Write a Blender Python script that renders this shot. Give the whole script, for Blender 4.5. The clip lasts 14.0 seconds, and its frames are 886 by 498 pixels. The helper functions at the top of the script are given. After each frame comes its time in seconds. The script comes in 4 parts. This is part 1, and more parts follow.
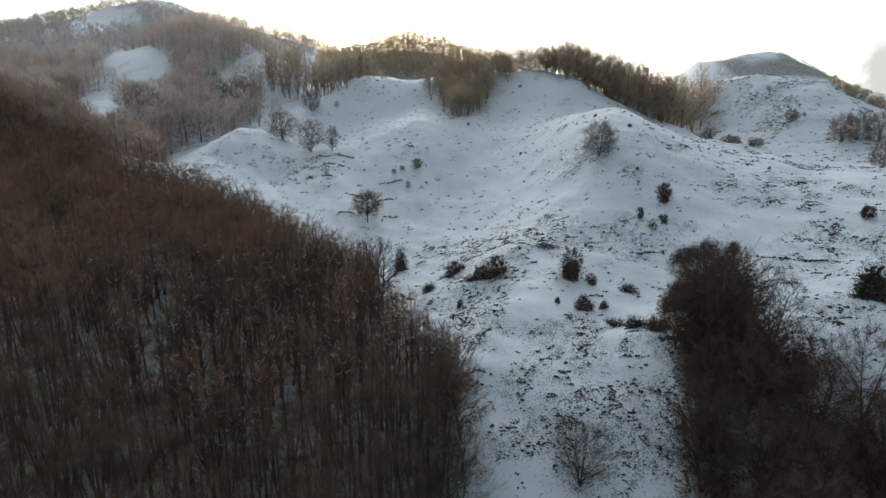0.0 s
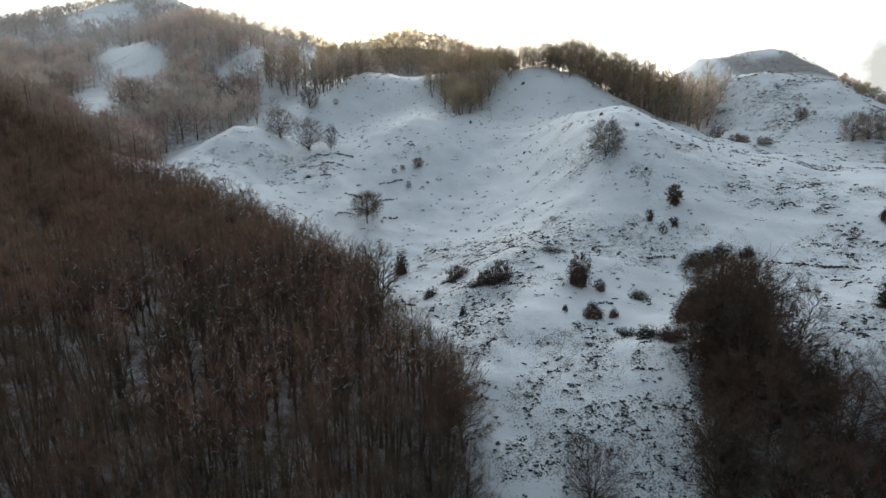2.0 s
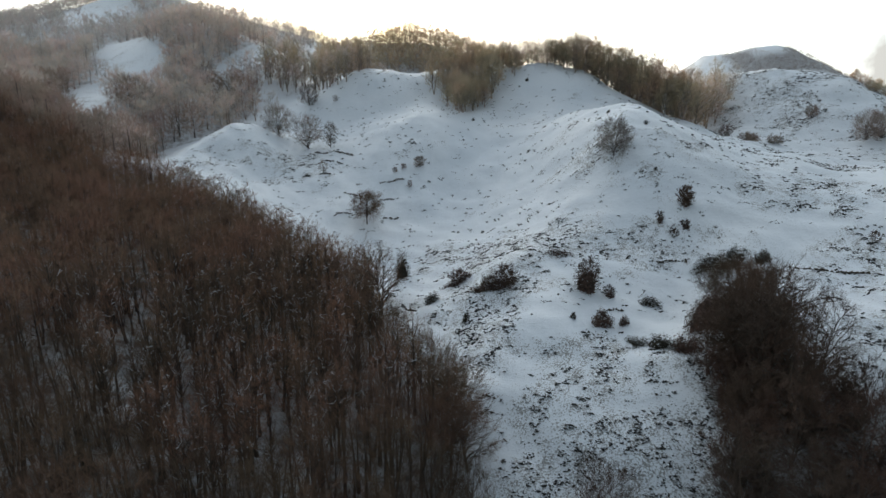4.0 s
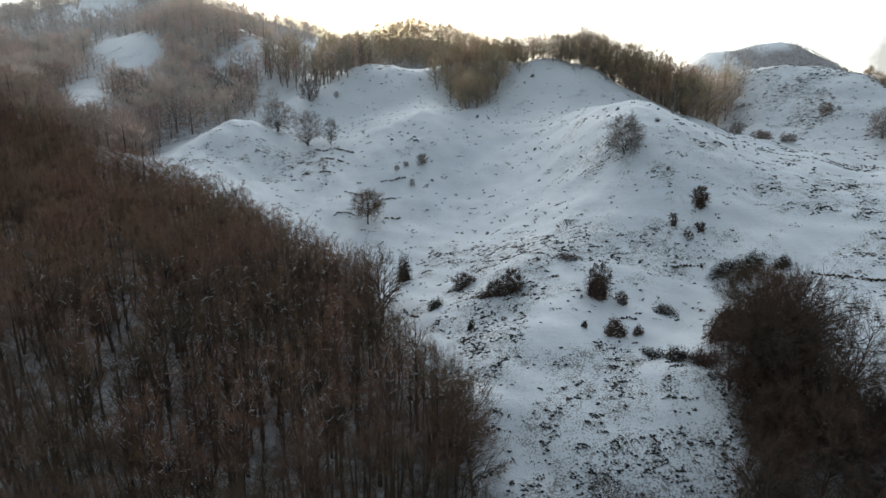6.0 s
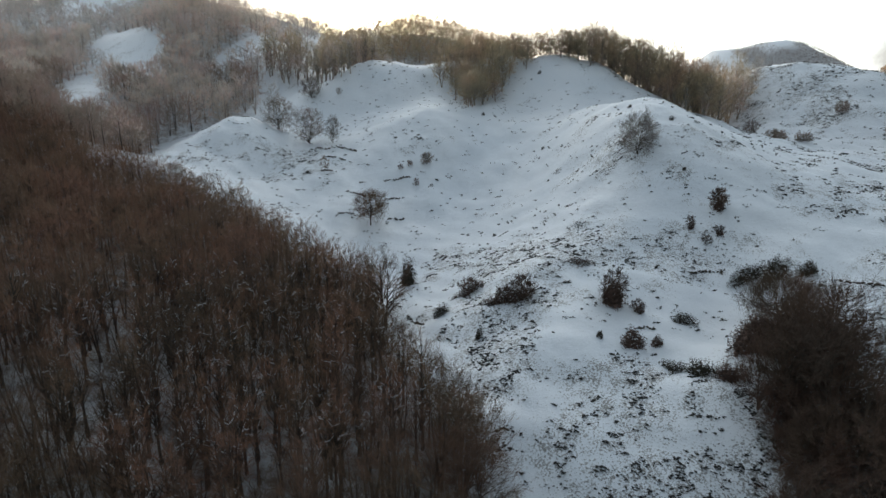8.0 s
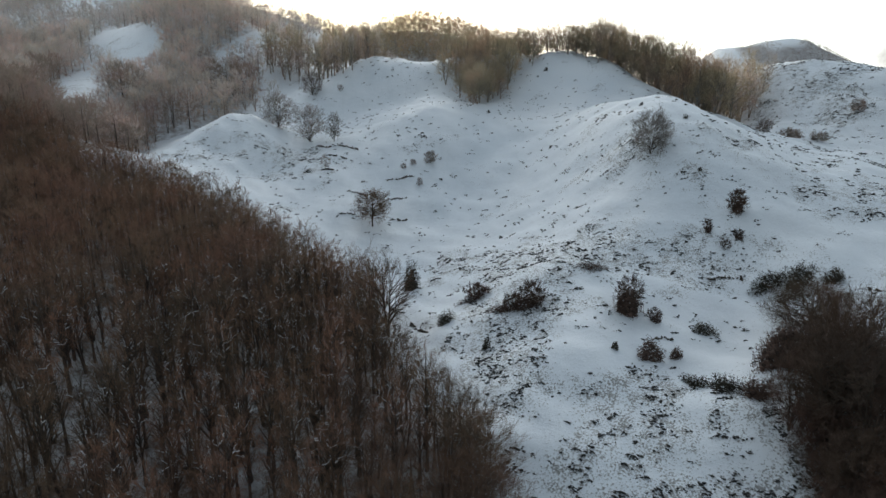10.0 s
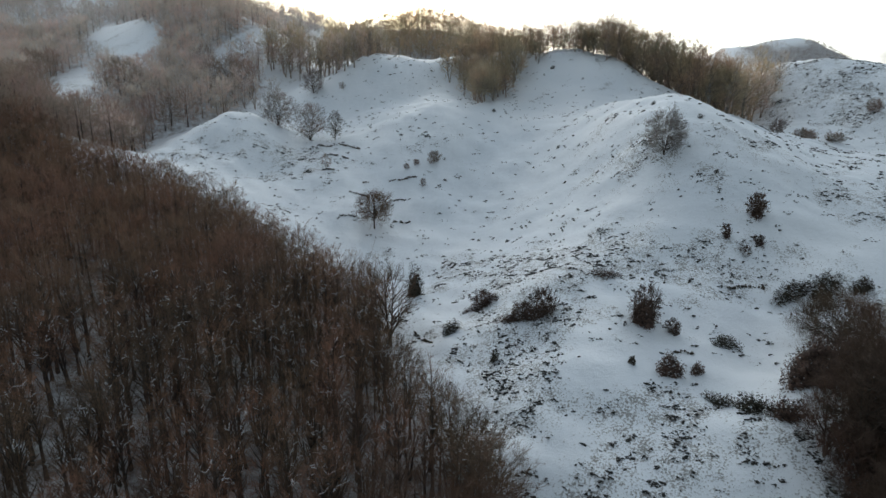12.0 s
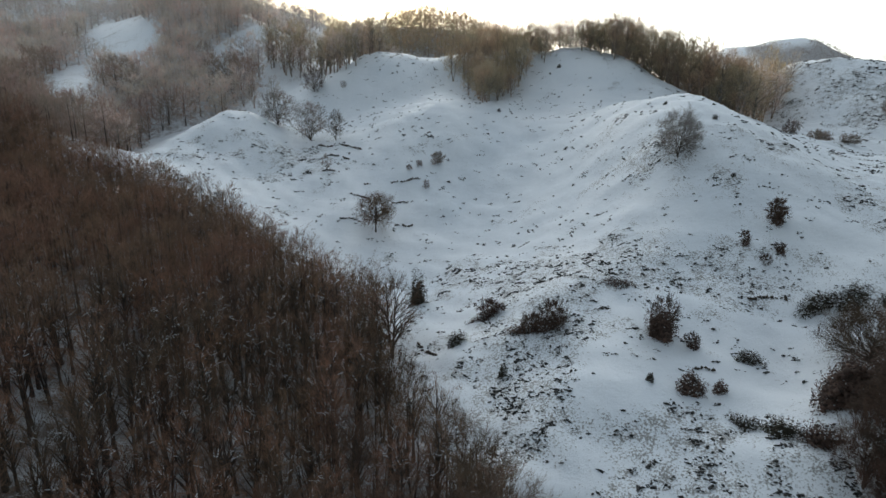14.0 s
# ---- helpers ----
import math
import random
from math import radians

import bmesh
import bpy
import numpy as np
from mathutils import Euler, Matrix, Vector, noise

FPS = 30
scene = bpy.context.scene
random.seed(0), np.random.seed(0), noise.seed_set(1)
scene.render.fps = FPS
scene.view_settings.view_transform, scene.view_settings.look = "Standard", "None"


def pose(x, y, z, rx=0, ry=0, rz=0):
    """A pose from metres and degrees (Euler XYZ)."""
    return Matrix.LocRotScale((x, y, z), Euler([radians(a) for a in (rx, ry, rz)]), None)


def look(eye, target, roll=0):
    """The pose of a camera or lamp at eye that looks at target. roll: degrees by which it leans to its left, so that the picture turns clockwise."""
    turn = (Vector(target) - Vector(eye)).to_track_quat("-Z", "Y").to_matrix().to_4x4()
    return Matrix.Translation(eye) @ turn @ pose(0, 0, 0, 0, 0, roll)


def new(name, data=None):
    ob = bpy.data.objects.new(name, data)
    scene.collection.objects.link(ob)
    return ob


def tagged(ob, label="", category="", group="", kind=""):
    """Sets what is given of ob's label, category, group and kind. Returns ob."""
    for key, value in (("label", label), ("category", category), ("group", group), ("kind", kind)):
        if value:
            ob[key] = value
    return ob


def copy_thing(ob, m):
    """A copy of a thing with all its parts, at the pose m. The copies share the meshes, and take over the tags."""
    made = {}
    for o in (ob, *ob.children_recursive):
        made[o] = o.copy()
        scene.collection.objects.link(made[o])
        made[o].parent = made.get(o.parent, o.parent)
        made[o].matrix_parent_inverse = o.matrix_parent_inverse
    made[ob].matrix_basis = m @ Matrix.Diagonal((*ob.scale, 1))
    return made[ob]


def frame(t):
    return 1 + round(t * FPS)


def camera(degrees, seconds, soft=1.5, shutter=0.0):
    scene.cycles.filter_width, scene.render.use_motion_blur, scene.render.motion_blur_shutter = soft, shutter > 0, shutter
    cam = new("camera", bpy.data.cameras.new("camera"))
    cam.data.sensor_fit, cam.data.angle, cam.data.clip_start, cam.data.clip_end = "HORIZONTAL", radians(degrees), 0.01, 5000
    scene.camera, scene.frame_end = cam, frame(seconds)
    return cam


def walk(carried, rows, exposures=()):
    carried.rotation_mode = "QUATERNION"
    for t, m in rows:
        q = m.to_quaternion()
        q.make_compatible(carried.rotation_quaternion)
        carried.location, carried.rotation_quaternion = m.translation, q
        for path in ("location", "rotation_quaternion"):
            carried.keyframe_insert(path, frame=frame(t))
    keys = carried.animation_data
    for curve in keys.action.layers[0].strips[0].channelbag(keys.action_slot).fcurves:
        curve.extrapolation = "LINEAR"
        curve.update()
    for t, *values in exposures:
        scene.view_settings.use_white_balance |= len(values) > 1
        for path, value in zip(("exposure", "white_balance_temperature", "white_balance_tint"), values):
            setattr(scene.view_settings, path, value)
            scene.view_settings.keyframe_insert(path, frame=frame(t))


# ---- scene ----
cam = camera(75.0, 14.0, soft=1.5)
METRES, EYE, TILT, LEAN, TURN = 40.0, 45.0, -14.0, 0.0, 0.0
ROWS = [
    (0.0, 0.0, 0.0, 0.0, 0.0, 0.0, -0.0),
    (0.5, -0.004, 0.0339, 0.0102, -0.02, -0.08, -0.02),
    (1.0, -0.0074, 0.0673, 0.0205, -0.04, -0.17, -0.04),
    (1.5, -0.0112, 0.1001, 0.0312, -0.04, -0.25, -0.07),
    (2.0, -0.0137, 0.1315, 0.0409, -0.01, -0.29, -0.09),
    (2.5, -0.0147, 0.1609, 0.0504, 0.04, -0.35, -0.1),
    (3.0, -0.0148, 0.1921, 0.0595, 0.08, -0.43, -0.13),
    (5.5, -0.0282, 0.3686, 0.104, 0.23, -0.88, -0.33),
    (6.0, -0.0309, 0.404, 0.1112, 0.3, -0.95, -0.39),
    (6.5, -0.0354, 0.4406, 0.1179, 0.35, -1.01, -0.46),
    (7.0, -0.0405, 0.4776, 0.1259, 0.41, -1.07, -0.51),
    (7.5, -0.0467, 0.514, 0.1331, 0.47, -1.12, -0.56),
    (8.0, -0.0529, 0.5504, 0.1394, 0.53, -1.16, -0.61),
    (10.5, -0.0737, 0.7276, 0.1722, 0.8, -1.38, -0.86),
    (11.0, -0.0788, 0.7622, 0.1791, 0.85, -1.4, -0.92),
    (11.5, -0.0845, 0.7974, 0.1864, 0.87, -1.44, -0.97),
    (12.0, -0.0903, 0.8321, 0.1941, 0.9, -1.47, -1.03),
    (12.5, -0.0958, 0.8664, 0.2012, 0.92, -1.49, -1.09),
    (13.0, -0.1009, 0.9007, 0.2096, 0.95, -1.53, -1.15),
    (13.5, -0.1061, 0.9342, 0.218, 0.97, -1.55, -1.19),
    (14.0, -0.1106, 0.966, 0.2261, 1.02, -1.55, -1.25),
]
walk(cam, [(t, pose(0, 0, EYE, TILT, LEAN, TURN) @ pose(METRES * x, METRES * y, METRES * z, 90 + pitch, roll, yaw)) for t, x, y, z, yaw, pitch, roll in ROWS], [(0.0, 0.14), (14.0, 0.14)])

# ---- world, sun ----
SUN_EL, SUN_AZ = 6.4, -8.7          # degrees above the horizon, degrees right of +y
world = bpy.data.worlds.new("sky")
scene.world = world
world.use_nodes = True
wn, wl = world.node_tree.nodes, world.node_tree.links
wn.clear()
sky = wn.new("ShaderNodeTexSky")
sky.sky_type, sky.sun_disc = "NISHITA", False
sky.sun_elevation, sky.sun_rotation = radians(SUN_EL), radians(SUN_AZ)
sky.air_density, sky.dust_density, sky.ozone_density = 1.0, 1.2, 1.0
# a thin white veil of cloud over the whole sky
coord = wn.new("ShaderNodeTexCoord").outputs["Generated"]
bg, veil, both, wo = wn.new("ShaderNodeBackground"), wn.new("ShaderNodeBackground"), wn.new("ShaderNodeAddShader"), wn.new("ShaderNodeOutputWorld")
bg.inputs["Strength"].default_value = 0.05
cloud = wn.new("ShaderNodeTexNoise")
cloud.inputs["Scale"].default_value, cloud.inputs["Detail"].default_value = 3.0, 6.0
wl.new(coord, cloud.inputs["Vector"])
tone = wn.new("ShaderNodeValToRGB")
tone.color_ramp.elements[0].position, tone.color_ramp.elements[0].color = 0.3, (0.505, 0.60, 0.675, 1)
tone.color_ramp.elements[1].position, tone.color_ramp.elements[1].color = 0.7, (0.685, 0.77, 0.825, 1)
wl.new(cloud.outputs["Fac"], tone.inputs["Fac"])
wl.new(tone.outputs["Color"], veil.inputs["Color"])
# the haze is brightest round the low sun
toward = wn.new("ShaderNodeVectorMath")
toward.operation = "DOT_PRODUCT"
toward.inputs[1].default_value = (math.sin(radians(SUN_AZ)) * math.cos(radians(SUN_EL)), math.cos(radians(SUN_AZ)) * math.cos(radians(SUN_EL)), math.sin(radians(SUN_EL)))
wl.new(coord, toward.inputs[0])


def lobe(power, amount):
    a, b, c = (wn.new("ShaderNodeMath") for _ in range(3))
    a.operation, b.operation, c.operation = "MAXIMUM", "POWER", "MULTIPLY"
    a.inputs[1].default_value, b.inputs[1].default_value, c.inputs[1].default_value = 0.0, power, amount
    wl.new(toward.outputs["Value"], a.inputs[0]), wl.new(a.outputs[0], b.inputs[0]), wl.new(b.outputs[0], c.inputs[0])
    return c.outputs[0]


lift = wn.new("ShaderNodeMath")
lift.inputs[1].default_value = 0.31
wl.new(lobe(2.0, 1.9), lift.inputs[0])
wl.new(lift.outputs[0], veil.inputs["Strength"])
wl.new(sky.outputs["Color"], bg.inputs["Color"])
wl.new(bg.outputs["Background"], both.inputs[0]), wl.new(veil.outputs["Background"], both.inputs[1])
# a grey bank of cloud low over the far mountain's right shoulder
bankdir = wn.new("ShaderNodeVectorMath")
bankdir.operation = "DOT_PRODUCT"
bankdir.inputs[1].default_value = (0.601, 0.798, 0.036)
wl.new(coord, bankdir.inputs[0])
edge, soft = wn.new("ShaderNodeTexNoise"), wn.new("ShaderNodeMapRange")
edge.inputs["Scale"].default_value, edge.inputs["Detail"].default_value = 22.0, 5.0
wl.new(coord, edge.inputs["Vector"])
near_bank = wn.new("ShaderNodeMath")
near_bank.operation = "MULTIPLY_ADD"
near_bank.inputs[1].default_value = 0.006
wl.new(edge.outputs["Fac"], near_bank.inputs[0]), wl.new(bankdir.outputs["Value"], near_bank.inputs[2])
soft.inputs["From Min"].default_value, soft.inputs["From Max"].default_value = 1.0005, 1.002
wl.new(near_bank.outputs[0], soft.inputs["Value"])
grey, over = wn.new("ShaderNodeBackground"), wn.new("ShaderNodeMixShader")
grey.inputs["Color"].default_value, grey.inputs["Strength"].default_value = (0.64, 0.65, 0.63, 1), 0.84
wl.new(soft.outputs["Result"], over.inputs["Fac"])
wl.new(both.outputs["Shader"], over.inputs[1]), wl.new(grey.outputs["Background"], over.inputs[2])
# the veil is bright and warm over a wide part of the sky round the sun, yellow close to it, and white where the sun burns through
wide, lit = wn.new("ShaderNodeBackground"), wn.new("ShaderNodeAddShader")
wide.inputs["Color"].default_value = (1.0, 0.9, 0.72, 1)
wl.new(lobe(9.0, 2.4), wide.inputs["Strength"])
wl.new(over.outputs["Shader"], lit.inputs[0]), wl.new(wide.outputs["Background"], lit.inputs[1])
halo, last = wn.new("ShaderNodeBackground"), wn.new("ShaderNodeMixShader")
halo.inputs["Color"].default_value, halo.inputs["Strength"].default_value = (1.0, 0.8, 0.3, 1), 1.5
wl.new(lobe(170.0, 1.0), last.inputs["Fac"])
wl.new(lit.outputs["Shader"], last.inputs[1]), wl.new(halo.outputs["Background"], last.inputs[2])
glow, bright = wn.new("ShaderNodeBackground"), wn.new("ShaderNodeAddShader")
glow.inputs["Color"].default_value = (1.0, 0.93, 0.74, 1)
wl.new(lobe(1500.0, 14.0), glow.inputs["Strength"])
wl.new(last.outputs["Shader"], bright.inputs[0]), wl.new(glow.outputs["Background"], bright.inputs[1])
wl.new(bright.outputs["Shader"], wo.inputs["Surface"])

sun = new("sun", bpy.data.lights.new("sun", "SUN"))
sun.data.energy, sun.data.angle, sun.data.color = 2.4, radians(8), (1.0, 0.84, 0.6)
sd = Vector((math.sin(radians(SUN_AZ)) * math.cos(radians(SUN_EL)), math.cos(radians(SUN_AZ)) * math.cos(radians(SUN_EL)), math.sin(radians(SUN_EL))))
sun.matrix_world = look(sd * 900 + Vector((0, 0, 40)), (0, 0, 40))


# ---- materials ----
def material(name, rough=0.8):
    m = bpy.data.materials.new(name)
    m.use_nodes = True
    b = m.node_tree.nodes["Principled BSDF"]
    b.inputs["Roughness"].default_value = rough
    return m, m.node_tree.nodes, m.node_tree.links, b


def noise_at(n, l, vec, scale, detail=4.0, rough=0.55):
    t = n.new("ShaderNodeTexNoise")
    t.inputs["Scale"].default_value, t.inputs["Detail"].default_value, t.inputs["Roughness"].default_value = scale, detail, rough
    l.new(vec, t.inputs["Vector"])
    return t.outputs["Fac"]


def ramp(n, l, fac, stops):
    r = n.new("ShaderNodeValToRGB")
    while len(r.color_ramp.elements) < len(stops):
        r.color_ramp.elements.new(0.5)
    for e, (p, c) in zip(r.color_ramp.elements, stops):
        e.position, e.color = p, (*c, 1.0)
    l.new(fac, r.inputs["Fac"])
    return r.outputs["Color"]


def mixed(n, l, fac, a, b):
    m = n.new("ShaderNodeMix")
    m.data_type = "RGBA"
    for sock, v in ((m.inputs["Factor"], fac), (m.inputs["A"], a), (m.inputs["B"], b)):
        if isinstance(v, tuple):
            sock.default_value = (*v, 1.0)
        elif isinstance(v, float):
            sock.default_value = v
        else:
            l.new(v, sock)
    return m.outputs["Result"]


def calc(n, l, op, a, b):
    m = n.new("ShaderNodeMath")
    m.operation = op
    for sock, v in zip(m.inputs, (a, b)):
        if isinstance(v, (int, float)):
            sock.default_value = v
        else:
            l.new(v, sock)
    return m.outputs[0]


def bump(n, l, b, height, strength, dist):
    k = n.new("ShaderNodeBump")
    k.inputs["Strength"].default_value, k.inputs["Distance"].default_value = strength, dist
    l.new(height, k.inputs["Height"])
    l.new(k.outputs["Normal"], b.inputs["Normal"])


def snow_ground():
    m, n, l, b = material("snow_ground", 0.55)
    b.inputs["Specular IOR Level"].default_value = 0.6
    pos = n.new("ShaderNodeNewGeometry").outputs["Position"]
    cover = n.new("ShaderNodeAttribute")
    cover.attribute_name = "cover"                       # red: leaf litter and painted wood shade, green: rough grass
    sep = n.new("ShaderNodeSeparateColor")
    l.new(cover.outputs["Color"], sep.inputs["Color"])
    big, mid, fine = noise_at(n, l, pos, 0.035), noise_at(n, l, pos, 0.5, 5), noise_at(n, l, pos, 3.2, 5, 0.65)
    snow = ramp(n, l, big, [(0.3, (0.74, 0.79, 0.85)), (0.7, (0.83, 0.86, 0.9))])
    grass = ramp(n, l, fine, [(0.3, (0.05, 0.047, 0.04)), (0.6, (0.14, 0.124, 0.1)), (0.8, (0.24, 0.212, 0.175))])
    # the thin snow lets grass through where the rough is tall
    g = calc(n, l, "ADD", calc(n, l, "MULTIPLY", sep.outputs["Green"], 0.16), calc(n, l, "MULTIPLY", mid, 0.35))
    g = calc(n, l, "ADD", g, calc(n, l, "MULTIPLY", fine, 0.75))
    gm = ramp(n, l, g, [(0.7, (0, 0, 0)), (0.78, (0.8, 0.8, 0.8))])
    # brown leaf litter, spread wider to darken the wood floor like twig shade
    litter_shade = ramp(n, l, fine, [(0.3, (0.045, 0.03, 0.024)), (0.55, (0.12, 0.075, 0.052)), (0.75, (0.2, 0.14, 0.1))])
    q = calc(n, l, "ADD", calc(n, l, "MULTIPLY", sep.outputs["Red"], 0.45), calc(n, l, "MULTIPLY", mid, 0.45))
    q = calc(n, l, "ADD", q, calc(n, l, "MULTIPLY", fine, 0.3))
    qm = ramp(n, l, q, [(0.49, (0, 0, 0)), (0.75, (1, 1, 1))])
    col = mixed(n, l, qm, mixed(n, l, gm, snow, grass), litter_shade)
    l.new(col, b.inputs["Base Color"])
    h = calc(n, l, "ADD", calc(n, l, "MULTIPLY", mid, 1.0), calc(n, l, "MULTIPLY", fine, 0.35))
    bump(n, l, b, h, 0.5, 0.35)
    return m


def bark(name, dark, light, frost, frost_cut, thin=0.0):
    """Bark with grain; frost: how white the rime on it is, over the noise level frost_cut; thin: how much light the fine twigs let through."""
    m, n, l, b = material(name, 0.9)
    geo = n.new("ShaderNodeNewGeometry")
    info = n.new("ShaderNodeObjectInfo")
    pos = geo.outputs["Position"]
    tone = calc(n, l, "ADD", calc(n, l, "MULTIPLY", noise_at(n, l, pos, 1.3, 4), 0.7), calc(n, l, "MULTIPLY", geo.outputs["Random Per Island"], 0.3))
    c = ramp(n, l, tone, [(0.25, dark), (0.75, light)])
    # trees differ one from another, and whole groups of them lean to red, olive or grey
    own = mixed(n, l, info.outputs["Random"], (0.8, 0.79, 0.81), (1.1, 1.0, 0.95))
    stand_ = ramp(n, l, noise_at(n, l, pos, 0.075, 3), [(0.32, (0.76, 0.78, 0.76)), (0.46, (0.98, 1.0, 0.9)), (0.58, (1.12, 0.98, 0.92)), (0.7, (0.9, 0.9, 0.94))])
    for tint in (own, stand_):
        mul = n.new("ShaderNodeMix")
        mul.data_type, mul.blend_type = "RGBA", "MULTIPLY"
        mul.inputs["Factor"].default_value = 1.0
        l.new(c, mul.inputs["A"]), l.new(tint, mul.inputs["B"])
        c = mul.outputs["Result"]
    rime = ramp(n, l, noise_at(n, l, pos, 0.9, 3), [(frost_cut, (0, 0, 0)), (min(frost_cut + 0.25, 1.0), (frost, frost, frost))])
    c = mixed(n, l, rime, c, (0.62, 0.66, 0.72))
    l.new(c, b.inputs["Base Color"])
    if thin:
        glow_through, both_ways = n.new("ShaderNodeBsdfTranslucent"), n.new("ShaderNodeMixShader")
        l.new(c, glow_through.inputs["Color"])
        both_ways.inputs["Fac"].default_value = thin
        l.new(b.outputs["BSDF"], both_ways.inputs[1]), l.new(glow_through.outputs["BSDF"], both_ways.inputs[2])
        l.new(both_ways.outputs["Shader"], n["Material Output"].inputs["Surface"])
    return m


def leafy(name, dark, light):
    m, n, l, b = material(name, 0.75)
    geo = n.new("ShaderNodeNewGeometry")
    l.new(ramp(n, l, geo.outputs["Random Per Island"], [(0.0, dark), (1.0, light)]), b.inputs["Base Color"])
    return m


def snow_lump():
    m, n, l, b = material("lying_snow", 0.6)
    geo = n.new("ShaderNodeNewGeometry")
    l.new(ramp(n, l, noise_at(n, l, geo.outputs["Position"], 6.0), [(0.3, (0.72, 0.77, 0.83)), (0.7, (0.85, 0.88, 0.92))]), b.inputs["Base Color"])
    return m


SNOW_GROUND = snow_ground()
BARK = bark("beech_bark", (0.04, 0.034, 0.03), (0.13, 0.11, 0.094), 0.15, 0.68)
TWIG_SHRUB = bark("shrub_twigs", (0.06, 0.042, 0.035), (0.165, 0.112, 0.088), 0.0, 0.7)
TWIG = bark("brown_twigs", (0.205, 0.134, 0.099), (0.45, 0.3, 0.224), 0.1, 0.72, 0.25)
# bark lightened to carry haze and backlight in the far groves
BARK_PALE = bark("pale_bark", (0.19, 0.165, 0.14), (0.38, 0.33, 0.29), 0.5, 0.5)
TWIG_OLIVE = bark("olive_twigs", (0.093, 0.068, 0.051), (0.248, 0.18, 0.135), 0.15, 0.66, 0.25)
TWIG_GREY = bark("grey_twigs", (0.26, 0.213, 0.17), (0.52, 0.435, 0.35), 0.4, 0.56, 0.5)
# russet, lightened for the haze over the left slope
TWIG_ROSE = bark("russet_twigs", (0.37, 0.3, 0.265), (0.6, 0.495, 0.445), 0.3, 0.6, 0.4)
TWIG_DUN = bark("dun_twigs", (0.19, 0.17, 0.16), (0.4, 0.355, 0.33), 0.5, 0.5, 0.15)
# frosted tan, with the low sun's glow through the crowns painted in
TWIG_BACKLIT = bark("frosted_backlit_twigs", (0.44, 0.385, 0.29), (0.72, 0.64, 0.51), 0.4, 0.56, 0.5)
# rime, made paler still so the colour stands in for distant haze
TWIG_RIME_HAZE = bark("rimed_hazy_twigs", (0.56, 0.5, 0.46), (0.8, 0.73, 0.68), 0.7, 0.44, 0.55)
EVERGREEN = leafy("evergreen_leaves", (0.03, 0.027, 0.019), (0.085, 0.073, 0.05))
BRAMBLE = leafy("bramble_leaves", (0.062, 0.042, 0.035), (0.185, 0.115, 0.09))
TUSSOCK = leafy("dead_grass", (0.014, 0.015, 0.016), (0.062, 0.058, 0.052))
SNOW = snow_lump()


# ---- mesh tools ----
def mesh_of(name, blocks):
    """One mesh from blocks of (verts n x 3, faces m x k, material slot)."""
    V, loops, starts, mats, nv, nl = [], [], [], [], 0, 0
    for v, f, slot in blocks:
        if not len(f):
            continue
        V.append(v), loops.append((f + nv).ravel()), mats.append(np.full(len(f), slot))
        starts.append(nl + np.arange(len(f)) * f.shape[1])
        nv, nl = nv + len(v), nl + f.size
    V, loops, starts, mats = np.concatenate(V), np.concatenate(loops), np.concatenate(starts), np.concatenate(mats)
    me = bpy.data.meshes.new(name)
    me.vertices.add(len(V)), me.loops.add(len(loops)), me.polygons.add(len(starts))
    me.vertices.foreach_set("co", V.astype(np.float32).ravel())
    me.loops.foreach_set("vertex_index", loops.astype(np.int32))
    me.polygons.foreach_set("loop_start", starts.astype(np.int32))
    me.polygons.foreach_set("material_index", mats.astype(np.int32))
    me.update(calc_edges=True)
    return me


def tubes(C, rad, sides):
    """Round rods along the centre lines C (n, k, 3) with radii rad (n, k)."""
    n, k, _ = C.shape
    d = C[:, -1] - C[:, 0]
    d /= np.linalg.norm(d, axis=1, keepdims=True) + 1e-9
    ref = np.where(np.abs(d[:, 2:3]) > 0.9, [[1.0, 0, 0]], [[0, 0, 1.0]])
    u = np.cross(d, ref)
    u /= np.linalg.norm(u, axis=1, keepdims=True) + 1e-9
    w = np.cross(d, u)
    a = np.arange(sides) * 2 * np.pi / sides
    off = u[:, None, :] * np.cos(a)[None, :, None] + w[:, None, :] * np.sin(a)[None, :, None]
    V = C[:, :, None, :] + rad[:, :, None, None] * off[:, None, :, :]
    i, j, s = np.meshgrid(np.arange(n), np.arange(k - 1), np.arange(sides), indexing="ij")
    at = lambda i, j, s: (i * k + j) * sides + s % sides
    F = np.stack([at(i, j, s), at(i, j, s + 1), at(i, j + 1, s + 1), at(i, j + 1, s)], -1).reshape(-1, 4)
    return V.reshape(-1, 3), F


def spikes(A, B, rad, faces):
    """Pointed twigs from A to B: three-sided ones, or single slivers for the far woods."""
    d = unit(B - A)
    u = unit(np.cross(d, np.array([0.31, 0.52, 0.79])))
    w = np.cross(d, u)
    n = len(A)
    k = np.arange(n)[:, None]
    if faces == 1:
        V = np.stack([A - u * rad * 1.3, A + u * rad * 1.3, B], 1)
        return V.reshape(-1, 3), 3 * k + np.array([[0, 1, 2]])
    V = np.stack([A + rad * (u * math.cos(a) + w * math.sin(a)) for a in (0, 2.09, 4.19)] + [B], 1)
    return V.reshape(-1, 3), (4 * k[:, :, None] + np.array([[[0, 1, 3], [1, 2, 3], [2, 0, 3]]])).reshape(-1, 3)


